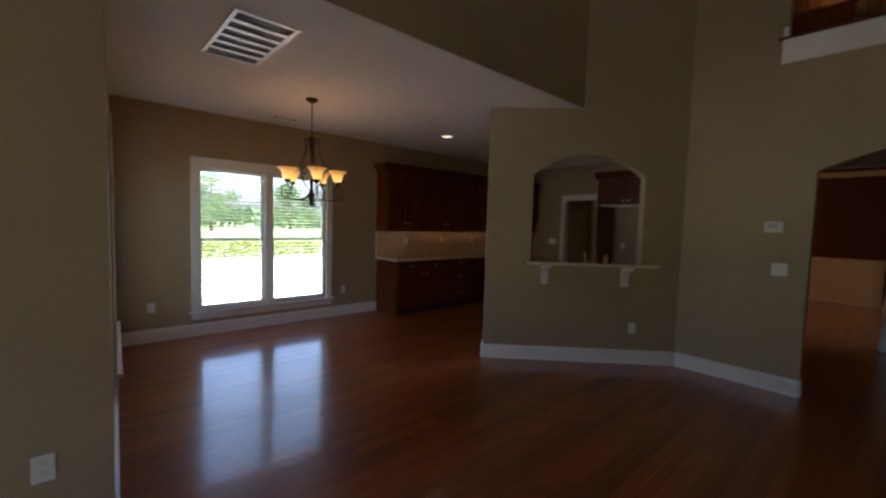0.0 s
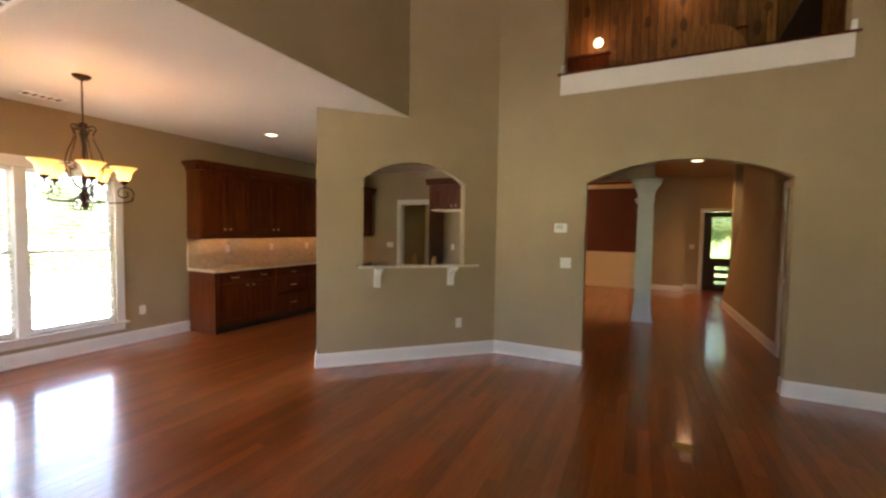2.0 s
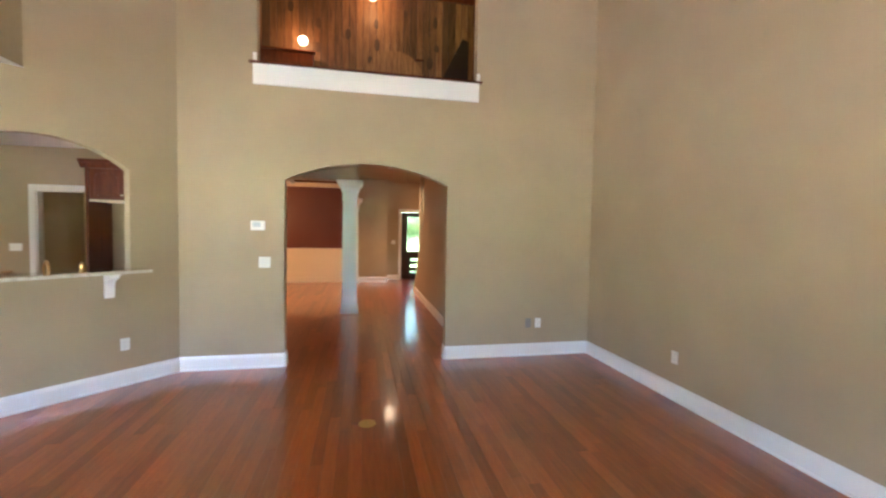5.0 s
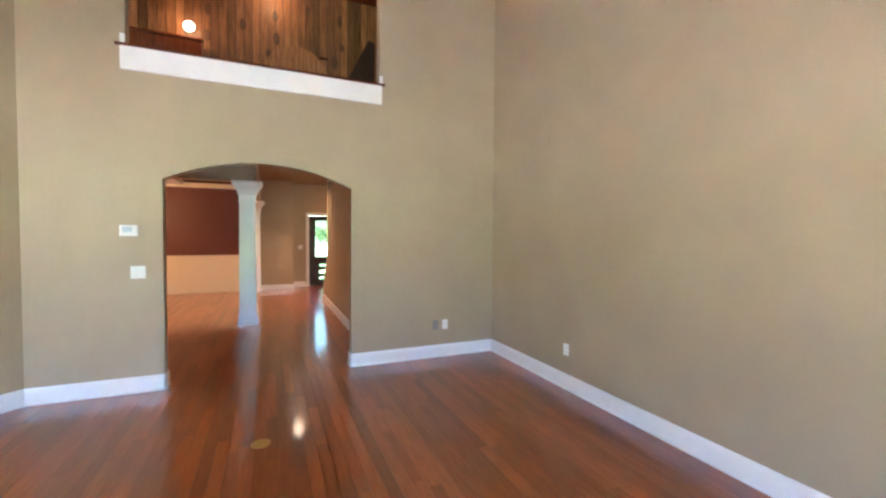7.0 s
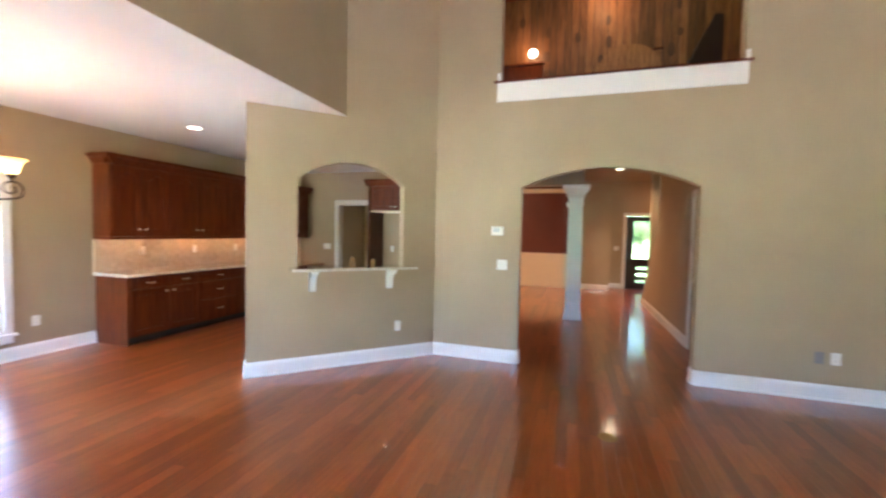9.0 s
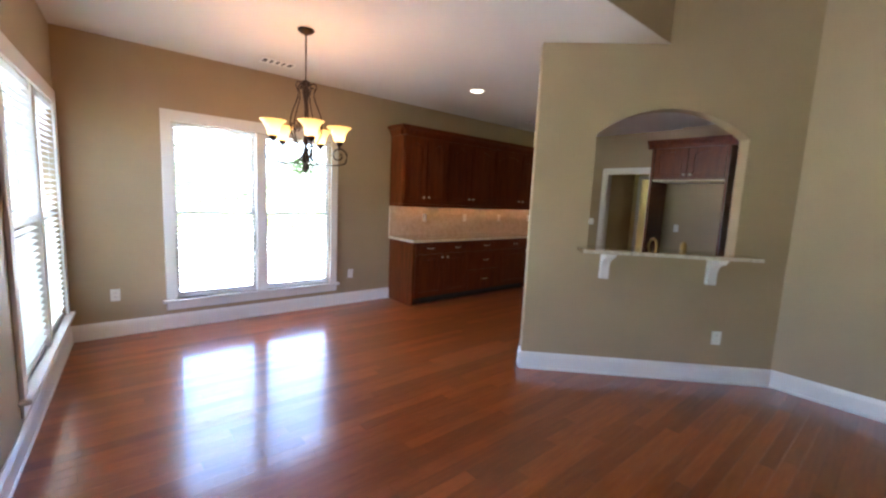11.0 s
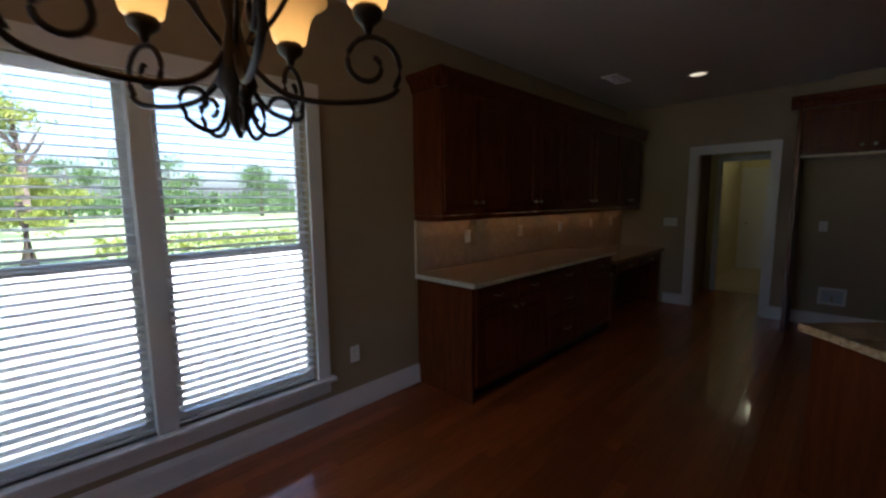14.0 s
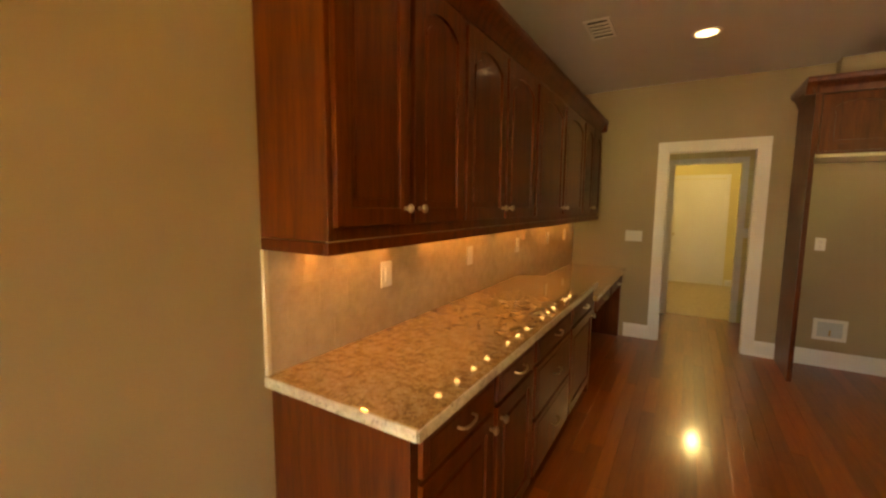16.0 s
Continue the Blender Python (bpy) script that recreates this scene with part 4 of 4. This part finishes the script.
crown("trim_crown_cabinets", (UX, -1.25), (UX, 2.90), (1, 0), 2.305, "cherry crown moulding on the wall cabinets")
crown("trim_crown_return", (WX + 0.001, -1.185), (UX + 0.066, -1.185), (0, -1), 2.306, "cherry crown moulding return")
crown("trim_crown_return", (WX + 0.001, 2.85), (UX + 0.066, 2.85), (0, 1), 2.306, "cherry crown moulding return")
bm = box(UX - 0.006, UX + 0.016, -1.20, 2.855, 1.345, 1.384, None, 0.004)
box(WX + 0.02, UX - 0.007, -1.20, -1.18, 1.345, 1.384, bm, 0.004)
structure("trim_light_rail", bm, M_CAB, "cherry light rail under the wall cabinets", "trim")

BX = -3.665
MB = frame_m((BX, 0, 0), (0, 1, 0), (1, 0, 0))


def base_unit(y0, y1, stack, side, label):
    cab = thing("base_cabinet", (WX, (y0 + y1) / 2, 0), label, "cabinet", "base cabinets under the counter")
    part("body", box(WX + 0.001, BX - 0.001, y0 + 0.001, y1 - 0.001, 0.10, 0.874, None, 0.002), M_CAB, cab)
    part("toe_kick", box(WX + 0.05, BX - 0.075, y0 + 0.002, y1 - 0.002, 0.0, 0.0995), M_SLOT, cab, "dark recessed toe kick")
    if stack:
        for v0, v1 in ((0.725, 0.86), (0.44, 0.705), (0.125, 0.42)):
            cab_door(MB, y0 + 0.02, y1 - 0.02, v0, v1, cab, None, drawer=True)
    else:
        cab_door(MB, y0 + 0.02, y1 - 0.02, 0.725, 0.86, cab, None, drawer=True)
        ku = y1 - 0.05 if side > 0 else y0 + 0.05
        cab_door(MB, y0 + 0.02, y1 - 0.02, 0.125, 0.705, cab, (ku, 0.655), arched=False)
    return cab


BL = "cherry wood base cabinet with drawer and panelled door"
first = base_unit(-1.15, -0.625, False, 1, BL)
part("end_panel", box(WX + 0.002, BX + 0.001, -1.166, -1.1505, 0.0, 0.874, None, 0.002), M_CAB, first)
base_unit(-0.625, -0.15, False, -1, BL)
base_unit(-0.15, 0.575, True, 0, "cherry wood base cabinet with three drawers")
base_unit(0.575, 1.25, False, 1, BL)
ct = thing("countertop", (WX, 0, 0.874), "polished golden speckled granite countertop on base cabinets", "countertop")
part("slab", box(WX + 0.002, -3.624, -1.186, 1.27, 0.8745, 0.914, None, 0.005), M_GRANITE, ct)
part("front_edge", box(-3.6235, -3.616, -1.19, 1.27, 0.876, 0.911, None, 0.003), M_EDGE, ct, "pale rough front edge")
part("end_edge", box(WX + 0.002, -3.624, -1.1935, -1.1865, 0.876, 0.911, None, 0.003), M_EDGE, ct, "pale rough end edge")


def desk():
    ob = thing("kitchen_desk", (WX, 2.1, 0), "low cherry wood desk unit with a granite top", "desk")
    part("top", box(WX + 0.002, -3.62, 1.275, YK - 0.003, 0.755, 0.795, None, 0.007), M_GRANITE, ob, "golden granite desk top")
    part("side_panel", box(WX + 0.002, BX, 1.275, 1.31, 0, 0.7545), M_CAB, ob)
    part("side_panel", box(WX + 0.002, BX, 2.95, YK - 0.004, 0, 0.7545), M_CAB, ob)
    part("apron", box(BX - 0.03, BX, 1.31, 2.95, 0.62, 0.7545), M_CAB, ob)
    cab_door(MB, 1.40, 2.10, 0.635, 0.745, ob, None, drawer=True)
    cab_door(MB, 2.15, 2.90, 0.635, 0.745, ob, None, drawer=True)


desk()


def backsplash():
    holder = tagged(part("wall_backsplash", box(WX + 0.001, WX + 0.0122, 1.272, YK - 0.001, 0.796, 1.348, box(WX + 0.001, WX + 0.0122, -1.175, 1.272, 0.9145, 1.348)), M_STONE), "tan tumbled stone tile backsplash", "wall", kind="structure")
    me = {}
    n = 0
    for row, z in enumerate((0.916, 1.062, 1.208)):
        y = -1.172 - (0.073 if row % 2 else 0)
        while y < YK - 0.01:
            y0, y1 = max(y, -1.172), min(y + 0.146, YK - 0.002)
            key = round(y1 - y0, 3)
            if y1 - y0 > 0.02:
                if key not in me:
                    me[key] = mesh_of(box(0, 0.006, 0.0004, key - 0.0004, 0.0004, 0.1435, None, 0.0006), "tile", M_STONE)
                ob = new("tile", me[key])
                ob.location, ob.parent = (WX + 0.0075, y0, z if z + 0.14 < 1.37 else z), holder
            y += 0.146
    structure("trim_backsplash_edge", box(WX + 0.001, WX + 0.018, -1.19, -1.1735, 0.915, 1.344, None, 0.003), M_CREAM, "pale stone edge strip of the backsplash", "trim")


for y, kd in ((-0.56, "switch"), (0.28, "outlet"), (1.12, "outlet"), (1.96, "outlet"), (2.6, "outlet")):
    plate("outlet" if kd == "outlet" else "light_switch", frame_m((WX + 0.014, y, 1.175), (0, 1, 0), (1, 0, 0)), "almond wall plate on the stone backsplash", "outlet" if kd == "outlet" else "light switch", 0.075, 0.118, kd)

# under-cabinet lamps
for y in (-1.0, -0.8, -0.6, -0.2, 0.02, 0.24, 0.44, 0.82, 1.03, 1.24, 1.66, 1.85, 2.06, 2.47, 2.71):
    ob = thing("puck_light", (-4.17, y, 1.385), "small lit puck lamp under the wall cabinet", "lamp", "puck lights under the wall cabinets")
    part("housing", lathe([(0.028, -0.0005), (0.028, -0.008), (0.022, -0.010)], (-4.17, y, 1.385), None, 16), M_NICKEL, ob)
    part("lens", lathe([(0.019, -0.0101), (0.016, -0.014), (0.002, -0.015)], (-4.17, y, 1.385), None, 12), M_PUCK, ob, "glowing lens")
    lamp("puck_bulb", "SPOT", look((-4.17, y, 1.367), (-4.17, y, 0)), 0.95, (1.0, 0.40, 0.12), radius=0.016, cone=2.3)


def fridge_surround():
    ob = thing("refrigerator_cabinet", (-1.7, YK, 1.9), "cherry wood cabinet over an empty refrigerator alcove", "cabinet")
    part("side_panel", box(-2.235, -2.20, 2.42, YK - 0.002, 0.0, 2.42, None, 0.002), M_CAB, ob)
    part("side_panel", box(-1.20, -1.165, 2.42, YK - 0.002, 0.0, 2.42, None, 0.002), M_CAB, ob)
    part("body", box(-2.199, -1.201, 2.46, YK - 0.002, 1.93, 2.42), M_CAB, ob)
    m = frame_m((0, 2.46, 0), EX, SY)
    cab_door(m, -2.18, -1.715, 1.95, 2.40, ob, (-1.745, 2.0))
    cab_door(m, -1.685, -1.22, 1.95, 2.40, ob, (-1.655, 2.0))
    part("bottom_trim", box(-2.199, -1.201, 2.45, YK - 0.004, 1.905, 1.929), M_CREAM, ob, "pale underside strip")
    crown("trim_crown_refrigerator", (-2.30, 2.43), (-1.10, 2.43), (0, -1), 2.405, "cherry crown moulding over the refrigerator cabinet")
    crown("trim_crown_refrigerator_side", (-2.235, 2.40), (-2.235, YK - 0.002), (-1, 0), 2.406, "cherry crown moulding return")


fridge_surround()


def peninsula():
    m = Matrix(((-r2, -r2, 0, 0), (-r2, r2, 0, 0), (0, 0, 1, 0), (0, 0, 0, 1)))
    ob = thing("sink_cabinet", m @ Vector((1.1, 0.45, 0)), "cherry wood sink cabinet behind the serving wall", "cabinet")
    part("body", lbox(m, 0.35, 1.93, T + 0.004, 0.72, 0.10, 0.874), M_CAB, ob)
    part("toe_kick", lbox(m, 0.36, 1.90, T + 0.01, 0.65, 0.0, 0.0995), M_SLOT, ob)
    c = thing("countertop", m @ Vector((1.1, 0.45, 0.874)), "golden granite countertop of the sink cabinet", "countertop")
    part("slab", lbox(m, 0.33, 1.965, T + 0.003, 0.765, 0.8745, 0.914, None, 0.007), M_GRANITE, c)
    f = thing("faucet", m @ Vector((0.95, 0.24, 0.914)), "brass-toned kitchen faucet on the granite", "faucet")
    b = m @ Vector((0.95, 0.24, 0))
    o = m.to_3x3() @ Vector((0, 1, 0))
    z = Vector((0, 0, 1))
    part("base", lathe([(0.028, 0.9145), (0.028, 0.925), (0.018, 0.94), (0.016, 1.0)], b, None, 20), M_BRASS, f, "", True)
    part("spout", tube([b + z * 0.98, b + z * 1.10] + bez([b + z * 1.10, b + z * 1.24, b + z * 1.24 + o * 0.16, b + z * 1.10 + o * 0.18], 12), 0.011), M_BRASS, f, "", True)
    sp = thing("soap_dispenser", m @ Vector((0.72, 0.24, 0.914)), "small brass soap dispenser by the faucet", "soap dispenser")
    b2 = m @ Vector((0.72, 0.24, 0))
    part("pump", lathe([(0.02, 0.9145), (0.02, 0.93), (0.010, 0.94), (0.010, 1.10), (0.026, 1.12), (0.028, 1.16), (0.014, 1.19), (0.004, 1.195)], b2, None, 18), M_BRASS, sp, "", True)


peninsula()


# ---- hall and dining room ----
def column(x, y, label):
    ob = thing("column", (x, y, 0), label, "column", "square columns at the dining room")

    def ring(name, levels):
        b = bmesh.new()
        rings = [[b.verts.new((x + sx * r, y + sy * r, z)) for sx, sy in ((-1, -1), (1, -1), (1, 1), (-1, 1))] for r, z in levels]
        for q, s in zip(rings, rings[1:]):
            for k in range(4):
                b.faces.new((q[k], q[(k + 1) % 4], s[(k + 1) % 4], s[k]))
        b.faces.new(rings[0]), b.faces.new(rings[-1])
        part(name, b, M_TRIM, ob)
    ring("base", [(0.16, 0.001), (0.16, 0.05), (0.15, 0.10), (0.14, 0.20), (0.132, 0.30)])
    ring("shaft", [(0.131, 0.301), (0.128, 1.2), (0.122, 2.08)])
    ring("necking", [(0.136, 2.08), (0.136, 2.115)])
    ring("capital", [(0.126, 2.115), (0.135, 2.20), (0.17, 2.29), (0.22, 2.36), (0.235, 2.39), (0.235, 2.428)])
    return ob


column(1.67, 3.01, "white painted square column with a flared capital")
column(1.67, 7.28, "white painted square column against the far wall")


def wainscot():
    ob = thing("wainscot", (0, 7.5, 0), "cream painted panelled wainscot below a red wall", "wainscot", kind="structure")
    part("backing", box(-2.0, 1.5, 7.47, 7.499, 0.14, 0.93), M_CREAM, ob)
    part("chair_rail", box(-2.0, 1.5, 7.45, 7.499, 0.93, 0.985, None, 0.008), M_CREAM, ob)
    part("skirting", box(-2.0, 1.5, 7.462, 7.499, 0, 0.139, None, 0.006), M_CREAM, ob)
    for k in range(4):
        x = -1.9 + k * 0.86
        b = box(x, x + 0.74, 7.458, 7.47, 0.24, 0.27)
        box(x, x + 0.74, 7.458, 7.47, 0.81, 0.84, b)
        box(x, x + 0.03, 7.458, 7.47, 0.27, 0.81, b)
        box(x + 0.71, x + 0.74, 7.458, 7.47, 0.27, 0.81, b)
        part("panel_moulding", b, M_CREAM, ob)
    structure("trim_dining_crown", box(-2.0, 1.53, 7.40, 7.499, 2.74, 2.86, None, 0.02), M_CREAM, "cream crown moulding of the dining room", "trim")


wainscot()
# unseen fill lamp, added to warm the dining room and the hall wall
lamp("dining_fill", "POINT", pose(-1.0, 5.4, 2.05), 40, WARM, radius=0.2)
# fill panel added out of sight behind the hall wall to brighten the foyer
lamp("foyer_fill", "AREA", look((4.2, 6.9, 3.0), (3.6, 6.9, 0)), 6, WARM, size=0.6, size_y=0.6)
lamp("laundry_light", "POINT", pose(-2.75, 5.7, 2.42), 13, (1.0, 0.88, 0.48), radius=0.09)
backsplash()


# ---- outdoors ----
tagged(part("ground", box(-2500, 2500, -2500, 2500, -0.5, -0.35), M_GRASS), "sunlit green lawn around the house", "ground", kind="structure")
# unseen slab, its grey chosen for how much light it throws indoors
tagged(part("patio", box(-4.59, 9.0, -16, -7.7, -0.36, -0.335), M_BOUNCE), "unseen grey-brown slab added to bounce light through the south openings", "patio", kind="structure")
tagged(part("road", box(-17.6, -4.6, -60, 60, -0.36, -0.335), M_DRIVE), "pale concrete driveway beside the house", "road", kind="structure")


def tree(x, y, h, r, n, seed, label, leaf=M_LEAF):
    random.seed(seed)
    ob = thing("tree", (x, y, -0.35), label, "tree", "trees outside the windows")
    tr = tube([(x, y, -0.4), (x + 0.1, y, h * 0.3), (x - 0.1, y + 0.1, h * 0.6), (x, y, h * 0.92)], 0.24, None, 10, 0.04)
    for k in range(7):
        a, z = random.random() * math.tau, h * (0.3 + 0.08 * k)
        e = r * (0.8 - 0.06 * k)
        tube([(x, y, z), (x + math.cos(a) * e * 0.5, y + math.sin(a) * e * 0.5, z + 0.5), (x + math.cos(a) * e, y + math.sin(a) * e, z + 1.1)], 0.08, tr, 6, 0.02)
    part("trunk", tr, M_BARK, ob, "rough brown trunk", True)
    vs, fs = [], []
    clumps = []
    for k in range(26):
        u, a = random.random(), random.random() * math.tau
        rr = r * math.sqrt(max(0.04, 1 - (1.6 * u - 0.6) ** 2)) * (0.45 + 0.6 * random.random())
        clumps.append((Vector((x + math.cos(a) * rr, y + math.sin(a) * rr, h * (0.16 + 0.80 * u))), r * random.uniform(0.16, 0.36)))
    for i in range(n):
        mid, size = clumps[i % len(clumps)]
        p = mid + Vector((random.gauss(0, 1), random.gauss(0, 1), random.gauss(0, 0.7))) * size * 0.7
        s = (0.03 + 0.045 * random.random()) * r
        d1 = Vector((random.uniform(-1, 1), random.uniform(-1, 1), random.uniform(-1, 1))).normalized()
        d2 = d1.orthogonal().normalized()
        k = len(vs)
        vs += [p - d1 * s, p + d2 * s * 0.5, p + d1 * s, p - d2 * s * 0.5]
        fs.append((k, k + 1, k + 2, k + 3))
    me = bpy.data.meshes.new("crown")
    me.from_pydata([v - Vector((x, y, -0.35)) for v in vs], [], fs)
    me.materials.append(leaf)
    c = new("crown", me)
    c.parent = ob


TREES = [(-34, -6.4, 12, 2.6), (-40, -9.5, 15, 3.2), (-44, 3.0, 6.0, 2.4), (6.5, 22, 7, 2.4), (9, 28, 10, 3.2), (2.0, 34, 9, 3.4)]
random.seed(3)
TREES += [(-52 - random.uniform(0, 9), -40 + 8.2 * k + random.uniform(-1.8, 1.8), random.uniform(3.6, 7.0), random.uniform(2.2, 3.6)) for k in range(12)]
for i, (x, y, h, r) in enumerate(TREES):
    tree(x, y, h, r, 2600, 30 + i, "leafy green tree standing on the lawn")
tree(-18.6, -3.5, 4.4, 1.2, 6000, 61, "slender young tree with yellow-green leaves on the lawn", M_YOUNG)
tree(5.0, 12.4, 3.7, 0.95, 2600, 62, "bushy yellow-green tree before the front door", M_YOUNG)


def hedge(x0, x1, y0, y1, h, n, seed, leaf=M_LEAF, size=1.0, label="low green shrub hedge along the driveway"):
    random.seed(seed)
    vs, fs = [], []
    for i in range(n):
        p = Vector((random.uniform(x0, x1), random.uniform(y0, y1), -0.35 + h * random.random() ** 0.7 * (0.8 + 0.3 * random.random())))
        s = (0.06 + 0.07 * random.random()) * size
        d1 = Vector((random.uniform(-1, 1), random.uniform(-1, 1), random.uniform(-1, 1))).normalized()
        d2 = d1.orthogonal().normalized()
        k = len(vs)
        vs += [p - d1 * s, p + d2 * s * 0.6, p + d1 * s, p - d2 * s * 0.6]
        fs.append((k, k + 1, k + 2, k + 3))
    me = bpy.data.meshes.new("hedge")
    me.from_pydata(vs, [], fs)
    me.materials.append(leaf)
    tagged(new("hedge", me), label, "hedge", kind="stuff")


hedge(-19.4, -18.2, -2.0, 7.0, 0.7, 1500, 70, M_YOUNG)
hedge(-75, -68, -60, 55, 3.2, 6000, 74, M_LEAF, 5.0, "distant band of green woods")
hedge(4.6, 6.0, 11, 14, 1.4, 2500, 71)

# ---- floorboards ----
def floorboards():
    random.seed(5)
    holder = tagged(part("floor", box(-0.92, 5.0, -7.5, 8.1, -0.03, -0.012, box(-4.25, -0.92, YC, 8.1, -0.03, -0.012)), M_PLANKS), "glossy red-brown cherry plank floor", "floor", kind="structure")
    rest, near, shared = bmesh.new(), 0, {}
    w, x = 0.083, WX
    while x < 5.0:
        y = -7.5 - random.random()
        while y < FY:
            ln = random.choice((0.7, 0.95, 1.2, 1.5, 1.8))
            y0, y1 = max(y, -7.5 if x > -0.93 else end_y(x) - 0.06), min(y + ln, FY)
            if y1 > y0 + 0.02:
                close = 0.1 < x < 3.1 and -4.4 < y0 < -0.2
                if close and near < 300 and y1 == y + ln and y0 == y:
                    if ln not in shared:
                        shared[ln] = mesh_of(box(0, w - 0.0012, 0.0006, ln - 0.0006, -0.012, 0, None, 0.0006), "board", M_PLANK)
                    ob = new("board", shared[ln])
                    ob.location, ob.parent = (x, y0, 0), holder
                    near += 1
                else:
                    b = [rest.verts.new((px, py, pz)) for pz in (-0.012, 0) for px, py in ((x, y0 + 0.0006), (x + w - 0.0012, y0 + 0.0006), (x + w - 0.0012, y1 - 0.0006), (x, y1 - 0.0006))]
                    for q in ((4, 5, 6, 7), (0, 1, 5, 4), (1, 2, 6, 5), (2, 3, 7, 6), (3, 0, 4, 7)):
                        rest.faces.new([b[k] for k in q])
            y += ln
        x += w
    ob = new("boards", mesh_of(rest, "boards", M_PLANKS))
    ob.parent = holder
    tagged(ob, kind="stuff")


floorboards()
